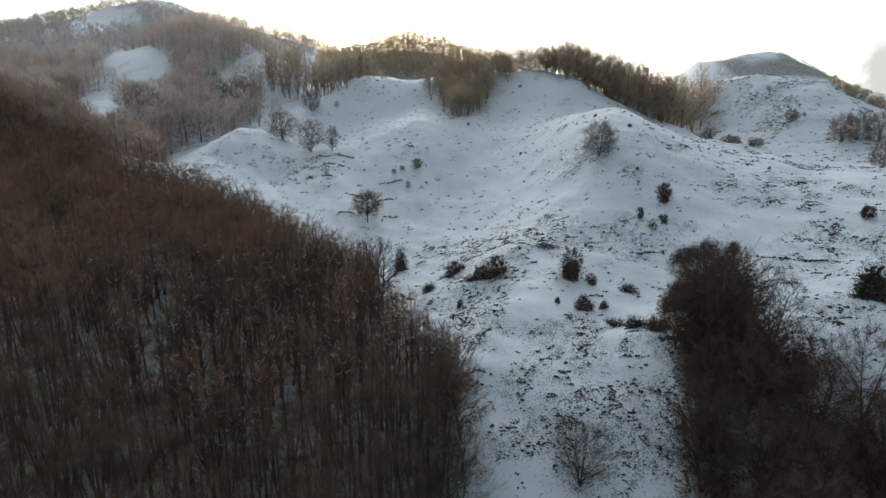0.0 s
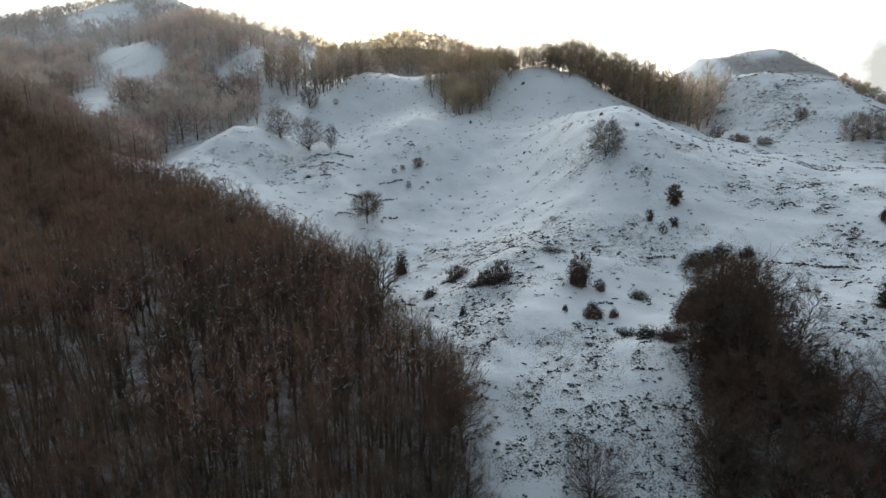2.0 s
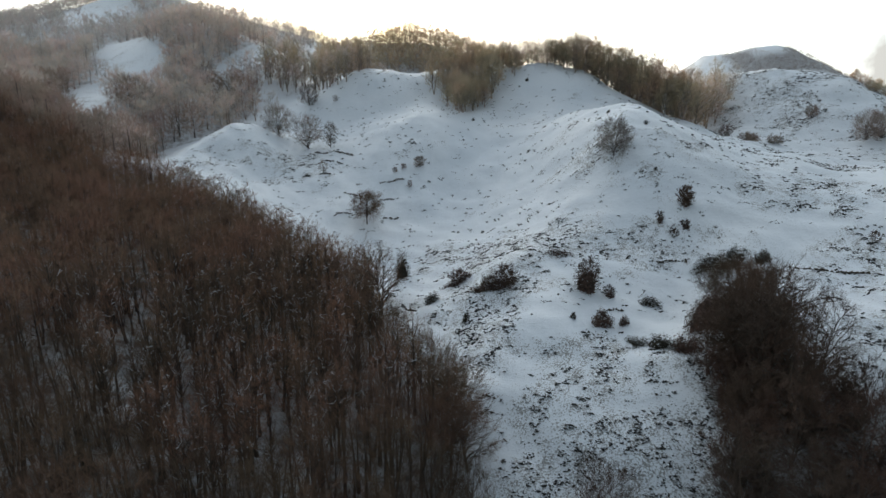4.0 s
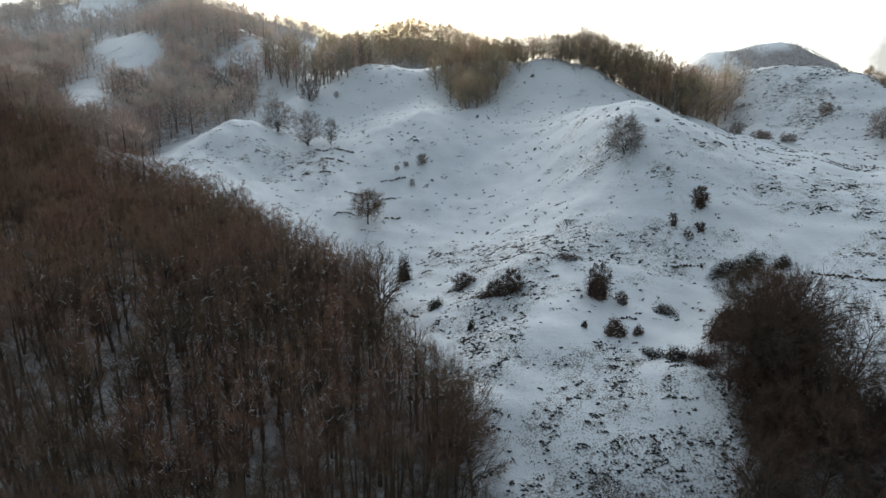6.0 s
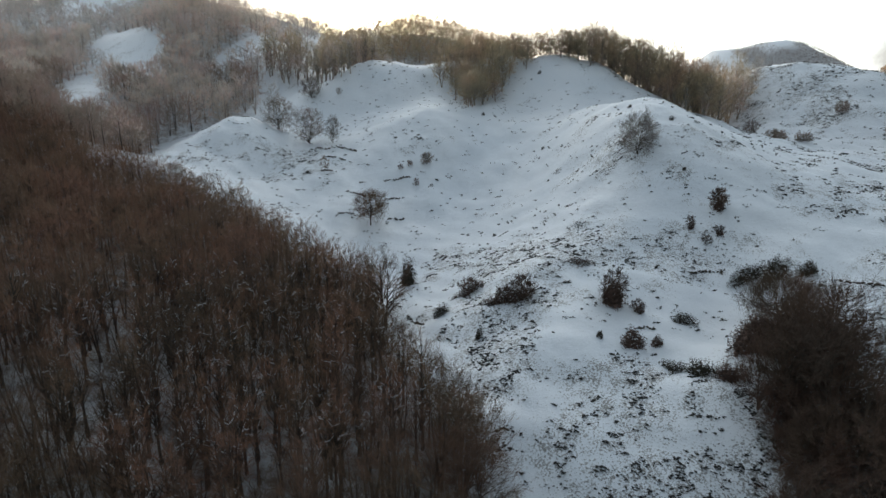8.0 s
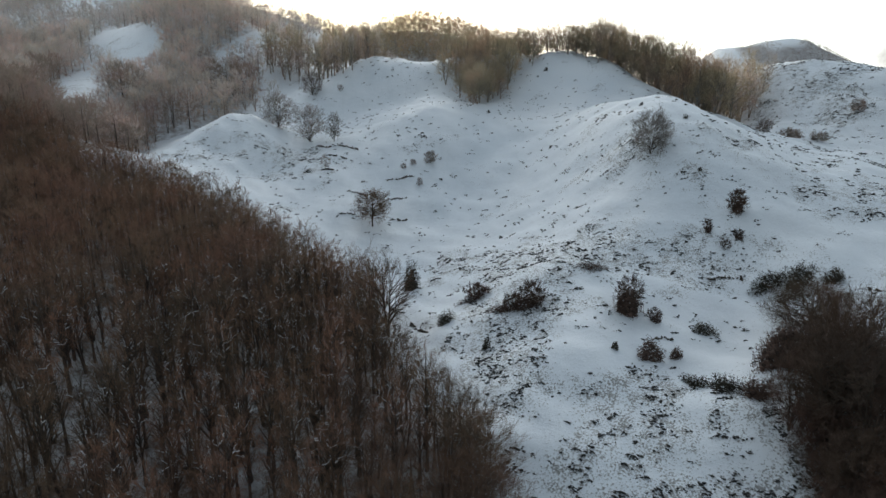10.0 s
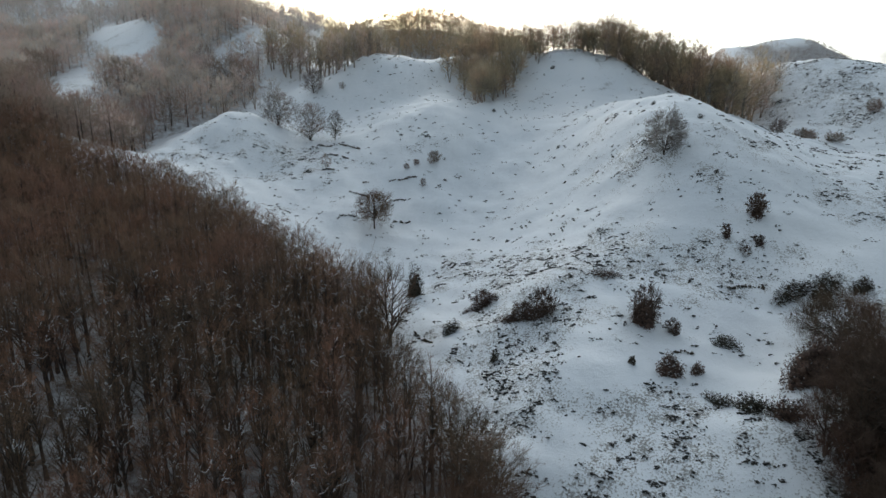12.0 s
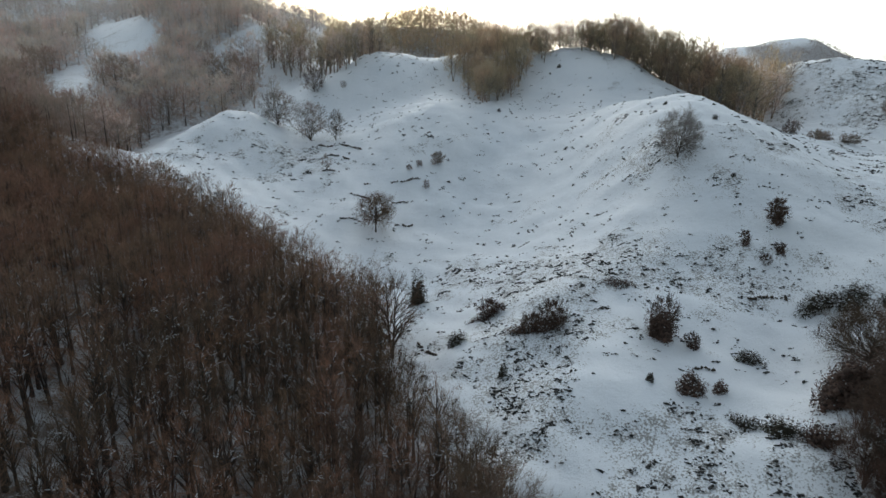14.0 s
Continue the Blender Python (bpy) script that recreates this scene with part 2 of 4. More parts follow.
def lumps(P, size, rng, flat=0.7, stretch=1.0):
    """Small uneven eight-sided lumps at the points P."""
    base = np.array([[1, 0, 0], [0, 1, 0], [-1, 0, 0], [0, -1, 0], [0, 0, 1], [0, 0, -1]], float)
    tri = np.array([[0, 1, 4], [1, 2, 4], [2, 3, 4], [3, 0, 4], [1, 0, 5], [2, 1, 5], [3, 2, 5], [0, 3, 5]])
    n = len(P)
    a = rng.uniform(0, 6.28, n)
    R = np.zeros((n, 3, 3))
    R[:, 0, 0], R[:, 0, 1], R[:, 1, 0], R[:, 1, 1], R[:, 2, 2] = np.cos(a), -np.sin(a), np.sin(a), np.cos(a), 1
    k = base[None] * rng.uniform(0.55, 1.35, (n, 6, 1)) * np.asarray(size).reshape(-1, 1, 1)
    k[:, :, 2] *= flat
    k[:, :, 0] *= stretch
    V = P[:, None, :] + np.einsum("nij,nkj->nki", R, k)
    return V.reshape(-1, 3), (tri[None] + 6 * np.arange(n)[:, None, None]).reshape(-1, 3)


def part(name, me, mats, parent, label=""):
    ob = new(name, me)
    if not me.materials:
        for m in mats:
            me.materials.append(m)
    ob.parent = parent
    return tagged(ob, label)


def unit(v):
    return v / (np.linalg.norm(v, axis=-1, keepdims=True) + 1e-9)


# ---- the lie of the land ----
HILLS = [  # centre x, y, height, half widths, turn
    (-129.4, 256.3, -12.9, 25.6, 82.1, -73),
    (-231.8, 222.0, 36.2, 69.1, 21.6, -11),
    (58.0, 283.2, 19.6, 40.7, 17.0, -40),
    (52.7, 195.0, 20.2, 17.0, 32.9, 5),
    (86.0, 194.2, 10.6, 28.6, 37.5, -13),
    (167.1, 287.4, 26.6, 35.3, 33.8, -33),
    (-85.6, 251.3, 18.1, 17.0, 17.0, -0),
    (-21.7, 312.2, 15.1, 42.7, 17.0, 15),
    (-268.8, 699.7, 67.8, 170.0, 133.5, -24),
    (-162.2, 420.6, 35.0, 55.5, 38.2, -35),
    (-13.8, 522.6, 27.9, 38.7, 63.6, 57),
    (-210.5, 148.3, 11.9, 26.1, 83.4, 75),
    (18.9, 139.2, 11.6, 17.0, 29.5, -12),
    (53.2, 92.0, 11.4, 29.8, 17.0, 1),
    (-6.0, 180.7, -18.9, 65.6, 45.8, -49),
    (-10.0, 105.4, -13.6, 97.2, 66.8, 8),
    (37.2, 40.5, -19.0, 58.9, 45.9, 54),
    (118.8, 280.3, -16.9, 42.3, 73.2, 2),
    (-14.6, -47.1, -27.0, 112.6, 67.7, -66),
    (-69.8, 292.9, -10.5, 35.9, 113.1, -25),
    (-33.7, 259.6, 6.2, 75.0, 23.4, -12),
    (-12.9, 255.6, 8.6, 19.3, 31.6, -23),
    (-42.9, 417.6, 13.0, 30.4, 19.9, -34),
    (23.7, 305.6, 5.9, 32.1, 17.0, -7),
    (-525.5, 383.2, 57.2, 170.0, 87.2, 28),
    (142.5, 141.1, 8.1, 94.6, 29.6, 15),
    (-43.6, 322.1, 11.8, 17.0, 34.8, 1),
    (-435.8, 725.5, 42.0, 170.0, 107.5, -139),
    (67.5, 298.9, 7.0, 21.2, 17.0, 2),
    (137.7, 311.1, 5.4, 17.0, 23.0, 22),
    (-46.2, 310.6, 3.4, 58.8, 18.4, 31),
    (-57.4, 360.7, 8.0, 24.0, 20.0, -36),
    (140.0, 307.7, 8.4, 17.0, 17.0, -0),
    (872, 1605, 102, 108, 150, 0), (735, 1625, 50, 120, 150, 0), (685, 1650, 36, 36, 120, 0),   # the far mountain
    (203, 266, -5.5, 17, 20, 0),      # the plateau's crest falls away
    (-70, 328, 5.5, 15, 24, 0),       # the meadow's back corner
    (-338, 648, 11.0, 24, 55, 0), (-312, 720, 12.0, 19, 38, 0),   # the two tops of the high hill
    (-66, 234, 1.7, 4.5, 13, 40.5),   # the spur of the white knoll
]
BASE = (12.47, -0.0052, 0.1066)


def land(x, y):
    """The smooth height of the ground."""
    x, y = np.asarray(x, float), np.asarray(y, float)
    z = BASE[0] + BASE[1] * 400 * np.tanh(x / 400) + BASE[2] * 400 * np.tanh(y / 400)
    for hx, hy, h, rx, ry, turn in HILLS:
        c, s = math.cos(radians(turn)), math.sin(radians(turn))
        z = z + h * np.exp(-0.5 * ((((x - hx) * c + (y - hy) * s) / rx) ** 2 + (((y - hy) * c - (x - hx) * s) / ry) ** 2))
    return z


_r = np.random.RandomState(4)
WAVES = [(L, a, _r.uniform(0, 6.28)) for L in (1.7, 2.6, 4.1, 6.3, 9.5, 15.0, 24.0) for a in _r.uniform(0, 6.28, 4)]


def patchy(x, y, size, seed=0):
    """Smooth blotches, about -1 to 1, of that size."""
    r = np.random.RandomState(seed)
    v = 0
    for _ in range(7):
        a, p, s = r.uniform(0, 6.28), r.uniform(0, 6.28), size * r.uniform(0.6, 1.5)
        v = v + np.sin((x * np.cos(a) + y * np.sin(a)) * 6.28 / s / 2 + p + 0.9 * np.sin((y * np.cos(a) - x * np.sin(a)) * 3.1 / s + 2 * p))
    return v / 3.2


def ground_z(x, y):
    """The ground with its small unevenness."""
    x, y = np.asarray(x, float), np.asarray(y, float)
    z = land(x, y)
    far = np.clip(1.4 - (np.abs(x) + np.abs(y - 150)) / 700, 0, 1)
    for L, a, p in WAVES:
        z = z + far * 0.0095 * L * np.sin((x * math.cos(a) + y * math.sin(a)) * 6.28 / L + p + np.sin((y * math.cos(a) - x * math.sin(a)) * 2.2 / L))
    return z


def inside(poly, x, y):
    x, y = np.asarray(x, float), np.asarray(y, float)
    hit = np.zeros(x.shape, bool)
    for (x0, y0), (x1, y1) in zip(poly, poly[1:] + poly[:1]):
        if y0 != y1:
            hit ^= ((y0 > y) != (y1 > y)) & (x < (x1 - x0) * (y - y0) / (y1 - y0) + x0)
    return hit


# woods in plan
WOOD_NEAR = [(-17, 145), (-15, 125), (-13, 115), (-7, 104), (-2, 95), (1, 85), (1, 70), (1, 45), (-90, 30), (-190, 60), (-220, 200), (-145, 198), (-125, 194), (-105, 187), (-85, 183), (-68, 177), (-46, 164), (-31, 154)]
WOOD_GULLY = [(41, 99), (52, 97), (57, 87), (64, 78), (69, 64), (70, 44), (50, 38), (34, 46), (34, 60), (35, 68), (36.5, 75), (38.5, 83), (40, 90)]
LEFT_SLOPE = [(-124, 264), (-104, 282), (-97, 298), (-101, 325), (-112, 345), (-114, 420), (-330, 420), (-240, 270), (-195, 198), (-150, 194), (-126, 190), (-110, 206), (-112, 240)]
UPPER_SLOPE = [(-118, 420), (-115, 520), (-130, 690), (-420, 760), (-560, 680), (-330, 420)]
SUN_HILL = [(-95, 470), (40, 455), (62, 465), (55, 522), (-110, 545)]
FAR_PEAK = [(560, 1430), (1150, 1400), (1150, 1550), (900, 1565), (780, 1602), (560, 1615)]
FAR_WOODS = [LEFT_SLOPE, UPPER_SLOPE, SUN_HILL, FAR_PEAK]
FAR_GAPS = [(LEFT_SLOPE, 6.3, 21), (UPPER_SLOPE, 10.6, 24), (SUN_HILL, 5.8, 22), (FAR_PEAK, 8.0, 23)]
FAR_CLEARINGS = [[(-213, 365), (-226, 392), (-248, 460), (-210, 420), (-172, 384), (-155, 346), (-163, 330), (-184, 332)],
                 [(-183, 295), (-198, 318), (-209, 352), (-193, 345), (-158, 296), (-152, 280), (-157, 262)],
                 [(-135, 366), (-133, 374), (-130, 380), (-127, 388), (-124, 398), (-121, 414), (-112, 416), (-110, 390), (-117, 352), (-118, 336), (-124, 328), (-130, 338), (-133, 356)],
                 [(-352, 552), (-356, 590), (-348, 628), (-318, 632), (-300, 606), (-296, 570), (-312, 545)],
                 [(-325, 690), (-316, 668), (-292, 672), (-270, 684), (-285, 700), (-300, 750), (-325, 750)],
                 [(550, 1400), (690, 1400), (700, 1560), (715, 1600), (735, 1612), (760, 1625), (755, 1700), (550, 1700)],
                 [(795, 1560), (800, 1590), (850, 1580), (842, 1540), (835, 1495), (815, 1490), (806, 1515)]]
RIDGE_WOODS = [([(-10, 303), (-5, 291), (0, 277), (5, 260), (11, 264), (18, 276), (26, 285), (34, 292), (30, 306), (-4, 308)], 4.5, 31, "grove below the ridge"),
               ([(46, 290), (51, 287), (58, 279), (70, 277), (79, 266), (90, 252), (97, 250), (104, 262), (96, 276), (84, 290), (70, 300), (50, 302)], 3.7, 32, "trees along the ridge"),
               ([(100, 252), (118, 276), (127, 284), (138, 294), (132, 304), (118, 300), (104, 284)], 5.6, 34, "trees in the hollow"),
               ([(28, 298), (44, 296), (53, 290), (56, 304), (44, 310), (28, 310)], 3.9, 35, "small trees behind the ridge"),
               ([(176, 280), (184, 270), (194, 256), (206, 262), (190, 285)], 4.6, 36, "trees along the crest")]
RIMED_GROVE = [(-107, 356), (-99, 349), (-92, 339), (-84, 335), (-72, 332), (-61, 310), (-57, 306.5), (-48, 302.5), (-42, 306), (-40, 330), (-36, 352), (-50, 372), (-108, 385)]
WOOD_GLADES = [(-72, 139, 3.2, 7), (-65.5, 128, 3.0, 7), (-56, 107, 3.4, 6), (-54, 100, 5, 3.5), (-63, 96, 4, 4), (-34, 111, 2.5, 3.5), (-52, 120, 2, 3), (-88, 128, 3, 5), (-24, 84, 2.5, 4)]   # open snow in the near wood: x, y, half widths


def scatter(poly, gap, seed, jitter=0.42):
    r = np.random.RandomState(seed)
    px, py = np.array(poly).T
    gx, gy = np.meshgrid(np.arange(px.min(), px.max(), gap), np.arange(py.min(), py.max(), gap))
    gx, gy = gx.ravel() + r.uniform(-jitter, jitter, gx.size) * gap, gy.ravel() + r.uniform(-jitter, jitter, gx.size) * gap
    k = inside(poly, gx, gy)
    return np.stack([gx[k], gy[k]], -1)


def axis(lo, hi, step, end0, end1, grow):
    """Ground lines, close between lo and hi and wider outwards."""
    mid = list(np.arange(lo, hi + step / 2, step))
    left, right, s, x = [], [], step, lo
    while x > end0:
        s *= grow
        x -= s
        left.append(x)
    s, x = step, mid[-1]
    while x < end1:
        s *= grow
        x += s
        right.append(x)
    return np.array(left[::-1] + mid + right)


def build_ground():
    ax, ay = axis(-95, 135, 1.25, -4200, 4200, 1.06), axis(62, 262, 1.25, -2500, 4600, 1.055)
    gx, gy = np.meshgrid(ax, ay)
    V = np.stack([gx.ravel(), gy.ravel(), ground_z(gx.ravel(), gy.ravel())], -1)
    nx, ny = len(ax), len(ay)
    i, j = np.meshgrid(np.arange(nx - 1), np.arange(ny - 1))
    a = (j * nx + i).ravel()
    me = mesh_of("ground", [(V, np.stack([a, a + 1, a + nx + 1, a + nx], -1), 0)])
    me.polygons.foreach_set("use_smooth", np.ones(len(me.polygons), bool))
    x, y = V[:, 0], V[:, 1]
    litter_shade = np.zeros(len(V))
    for w in [WOOD_NEAR, WOOD_GULLY] + FAR_WOODS:
        litter_shade = np.maximum(litter_shade, sum(0.2 * inside(w, x + dx, y + dy) for dx, dy in ((0, 0), (1.6, 0.7), (-1.6, -0.7), (0.7, -1.6), (-0.7, 1.6))) if w in (WOOD_NEAR, WOOD_GULLY) else inside(w, x, y))
    for c in FAR_CLEARINGS:
        litter_shade = np.where(inside(c, x, y), 0, litter_shade)
    # litter is thickened in the near woods to stand for the trees' shade
    litter_shade = litter_shade * np.where(y < 240, 0.58 + 0.18 * patchy(x, y, 4, 5), np.where(y > 1000, 0.62, 0.42))
    grass = rough_grass(x, y)
    col = np.stack([np.clip(litter_shade, 0, 1), np.clip(grass, 0, 1), litter_shade * 0, litter_shade * 0 + 1], -1)
    me.color_attributes.new("cover", "FLOAT_COLOR", "POINT").data.foreach_set("color", col.astype(np.float32).ravel())
    me.materials.append(SNOW_GROUND)
    tagged(new("ground", me), "snow-covered hillside with grass, dead leaves and wood shade in its colour", "ground", kind="structure")


def rough_grass(x, y):
    """How much tall grass and heather stands on a spot, 0 to 1: bands on the banks, little on the flats."""
    g = 0.35 + 0.55 * patchy(x, y, 16, 1) + 0.35 * patchy(x, y, 5, 2)
    for cx, cy, rx, ry, v in ROUGH:
        g = g + v * np.exp(-0.5 * (((x - cx) / rx) ** 2 + ((y - cy) / ry) ** 2))
    return g


ROUGH = [  # x, y, half widths, more or less of it
    (-5, 171, 8, 10, 0.4), (-4, 152, 7, 6, 0.25), (8, 146, 9, 8, 0.25), (22, 145, 10, 9, 0.2),
    (5, 115, 5.5, 8, 1.7), (-2, 128, 6, 6, -0.4), (28, 96, 7, 6, 0.7), (25, 96, 14, 9, 0.4), (26, 146, 8, 9, 0.5), (25, 78, 16, 10, 0.4), (2, 120, 8, 10, 0.5), (18, 134, 20, 7, 0.35), (20, 150, 25, 10, 0.35),
    (28, 114, 28, 4, -0.9), (-30, 190, 40, 16, -0.7), (-30, 280, 60, 30, -0.8), (20, 230, 30, 20, -0.3), (75, 105, 14, 14, 0.5), (40, 86, 4, 16, 0.9), (72, 120, 20, 6, 0.3), (-65, 235, 18, 9, 0.45), (-57, 227, 9, 9, 0.6), (45, 175, 20, 14, 0.25), (145, 285, 30, 12, 0.35), (150, 262, 26, 10, 0.2), (120, 200, 30, 14, 0.1),
    (102, 180, 11, 9, 0.45), (76.5, 157.4, 3, 2.6, 1.2), (95, 159.4, 4, 5, 1.0), (83.5, 147, 3.6, 1.2, 1.4), (88.7, 140, 3.8, 1.4, 1.4), (94, 143, 1.5, 2, 1.3), (82, 128, 3.5, 3, 0.8), (106, 150, 3, 5, 0.7), (90, 119.4, 4, 3, 1.0),
    (143, 253.5, 4, 5, 1.4), (152, 266, 3.4, 3.2, 1.3), (160, 279, 8, 2.6, 1.5), (150, 295, 5, 2.6, 1.5), (142, 288, 2.6, 1.8, 1.2),
]


# ---- trees ----
def tree_meshes(seed, height, spread, stems=1, limbs=16, sprays=5, twigs=5, bare=0.35, rise=0.9, girth=1.0, twig_r=0.018, snow=0, lean=0.05, sides=6, reach=1.0, fines=3, fine_r=0.011, thick=1.0):
    """Trunk mesh, crown mesh and, if any, lying snow of a leafless tree, standing at the origin."""
    r = np.random.RandomState(seed)
    T, TR, nr = [], [], 7 if sides > 4 else 4
    for s in range(stems):
        a = r.uniform(0, 6.28)
        out = (0.0 if stems == 1 else r.uniform(0.06, 0.15)) * height
        k = np.linspace(0, 1, nr)
        h = height * (0.86 if s == 0 else r.uniform(0.72, 0.95))
        c = np.stack([np.cos(a) * out * k ** 0.8, np.sin(a) * out * k ** 0.8, h * k], -1)
        c[:, :2] += np.cumsum(r.normal(0, lean * height / 12, (nr, 2)), 0) * k[:, None]
        c[0, 2] = -0.5
        T.append(c), TR.append(girth * height * 0.0125 * (1.08 - k) ** 0.8 * (1 + 0.5 * (k == 0)) / stems ** 0.35)
    T, TR = np.array(T), np.array(TR)
    # limbs run out to a rounded crown
    zc, sz, sw = height * (bare + 1) / 2, height * (1 - bare) / 2 * 1.02, spread / 2
    ct = np.linspace(1.0, -0.8, limbs) + r.uniform(-0.06, 0.06, limbs)
    ct = np.clip(ct, -0.9, 1.0)
    az = np.arange(limbs) * 2.4 + r.uniform(-0.4, 0.4, limbs)
    q = r.uniform(0.62, 1.0, limbs)
    wide = 1 + 0.18 * np.sin(2 * az + seed) + 0.1 * np.sin(3 * az + 2 * seed)
    tip = np.stack([sw * np.sqrt(1 - ct ** 2) * np.cos(az) * q * wide, sw * np.sqrt(1 - ct ** 2) * np.sin(az) * q * wide, zc + sz * ct * q], -1)
    st = np.argmin(np.linalg.norm(T[:, (nr + 1) // 2, None, :2] * 0.8 - tip[None, :, :2], axis=-1) + r.uniform(0, 0.1 * spread, (stems, limbs)), 0)
    hd = np.linalg.norm(tip[:, :2] - T[st, nr // 2, :2], axis=1)
    z0 = np.clip(tip[:, 2] - rise * hd * r.uniform(0.6, 1.2, limbs), height * max(0.6 * bare, 0.03), 0.88 * T[st, -1, 2])
    q = z0 / T[st, -1, 2] * (nr - 1)
    i = np.minimum(q.astype(int), nr - 2)
    p0 = T[st, i] + (T[st, i + 1] - T[st, i]) * (q - i)[:, None]
    ln = np.linalg.norm(tip - p0, axis=1)
    d = unit(tip - p0)
    k = np.linspace(0, 1, 4)[None, :, None]
    L = p0[:, None] + (tip - p0)[:, None] * k + np.array([0, 0, 0.3]) * ln[:, None, None] * k * (1 - k) + r.normal(0, 0.035, (limbs, 4, 3)) * ln[:, None, None] * (k > 0)
    LR = (0.0046 * height * girth * thick * (1.3 - z0 / height) * np.clip(ln / sw, 0.4, 1.3))[:, None] * np.array([1.0, 0.7, 0.42, 0.14])
    # sprays along the limbs
    n2 = limbs * sprays
    li = np.repeat(np.arange(limbs), sprays)
    g = r.uniform(0.3, 1.0, n2)
    q, i = g * 3, np.minimum((g * 3).astype(int), 2)
    s0 = L[li, i] + (L[li, i + 1] - L[li, i]) * (q - i)[:, None]
    away = unit((s0 - np.array([0, 0, zc - 0.4 * sz])) / np.array([sw, sw, sz]))
    sd2 = unit(0.8 * d[li] + 0.4 * away + r.normal(0, 0.62, (n2, 3)))
    sl = 0.2 * (spread * 0.5 + 0.4 * height) * (1.2 - 0.5 * g) * r.uniform(0.55, 1.25, n2)
    S = s0[:, None] + sd2[:, None] * sl[:, None, None] * np.linspace(0, 1, 3)[None, :, None]
    SR = np.repeat(0.0017 * height * girth * thick, n2)[:, None] * np.array([1.0, 0.7, 0.3])
    # twigs along the sprays
    n3 = n2 * twigs
    si = np.repeat(np.arange(n2), twigs)
    g = r.uniform(0.1, 1.0, n3)
    t0 = S[si, 0] + (S[si, 2] - S[si, 0]) * g[:, None]
    td = unit(0.7 * sd2[si] + 0.45 * away[si] + r.normal(0, 0.55, (n3, 3)) + np.array([0, 0, 0.15]))
    tl = (0.075 * spread * r.uniform(0.5, 1.4, n3) + 0.35) * reach
    # the finest twigs, slivers along the twigs
    n4 = n3 * fines
    ti = np.repeat(np.arange(n3), fines)
    f0 = t0[ti] + td[ti] * (tl[ti] * r.uniform(0.1, 1.0, n4))[:, None]
    f1 = f0 + unit(td[ti] + r.normal(0, 0.55, (n4, 3)) + np.array([0, 0, 0.12])) * (0.95 * tl[ti] * r.uniform(0.5, 1.3, n4))[:, None]
    trunk = mesh_of("trunk", [(*tubes(T, TR, sides), 0), (*(tubes(L, LR, 3) if sides > 4 else spikes(L[:, 0], L[:, -1], LR[0, 0], 3)), 0)])
    S, SR = S[:, ::2], SR[:, ::2]
    spray = tubes(S, SR, 3) if sides > 4 else spikes(S[:, 0], S[:, 1], SR[0, 0], 1)
    crown = mesh_of("crown", [(*spray, 0), (*spikes(t0, t0 + td * tl[:, None], twig_r, 3 if sides > 4 else 1), 0), (*spikes(f0, f1, fine_r, 1), 0)])
    S = S[:, [0, -1, -1]]
    lying = None
    if snow:
        k = np.where(np.isin(li, r.permutation(limbs)[:max(3, limbs // 6)]))[0]
        k = k[r.randint(0, len(k), snow)]
        u = r.uniform(0, 0.6, (snow, 1))
        A = S[k, 0] + (S[k, 2] - S[k, 0]) * u + np.array([0, 0, 0.035])
        B = A + (S[k, 2] - S[k, 0]) * np.array([1, 1, 0.12]) * r.uniform(0.06, 0.16, (snow, 1))
        lying = mesh_of("snow", [(*tubes(np.stack([A, B], 1), r.uniform(0.025, 0.085, (snow, 1)) * np.array([[1.0, 0.6]]), 3), 0)])
    return trunk, crown, lying


def tree(name, seed, label, category="tree", twig=None, wood=None, **kw):
    trunk, crown, lying = tree_meshes(seed, **kw)
    ob = new(name)
    ob.empty_display_size = 0.5
    part("trunk", trunk, [wood or BARK], ob)
    boughs = part("crown", crown, [twig or TWIG], ob)
    if lying:
        tagged(part("snow", lying, [SNOW], boughs, "small lumps of snow on the boughs"), kind="stuff")
    return tagged(ob, label, category)


def on_ground(x, y, turn=0.0, size=1.0, sink=0.15):
    return Matrix.LocRotScale((x, y, float(ground_z(x, y)) - sink), Euler((0, 0, turn)), (size, size, size))


def place(ob, m):
    """A copy of a thing at m, its size too."""
    c = copy_thing(ob, m)
    c.matrix_basis = m
    return c


def mass(name, variants, pts, rng, mats, label, category, smin=0.75, smax=1.2):
    """Many uncountable trees in one mesh: variants are lists of (verts, faces, slot)."""
    blocks = []
    z = ground_z(pts[:, 0], pts[:, 1])
    pick = rng.randint(0, len(variants), len(pts))
    for v, blk in enumerate(variants):
        k = np.where(pick == v)[0]
        if not len(k):
            continue
        a, s = rng.uniform(0, 6.28, len(k)), rng.uniform(smin, smax, len(k))
        for V, F, slot in blk:
            x = V[None, :, 0] * np.cos(a)[:, None] - V[None, :, 1] * np.sin(a)[:, None]
            y = V[None, :, 0] * np.sin(a)[:, None] + V[None, :, 1] * np.cos(a)[:, None]
            Q = np.stack([x, y, np.broadcast_to(V[None, :, 2], x.shape)], -1) * s[:, None, None]
            Q += np.stack([pts[k, 0], pts[k, 1], z[k] - 0.2], -1)[:, None]
            blocks.append((Q.reshape(-1, 3), (F[None] + len(V) * np.arange(len(k))[:, None, None]).reshape(-1, F.shape[1]), slot))
    me = mesh_of(name, blocks)
    for m in mats:
        me.materials.append(m)
    return tagged(new(name, me), label, category, kind="stuff")


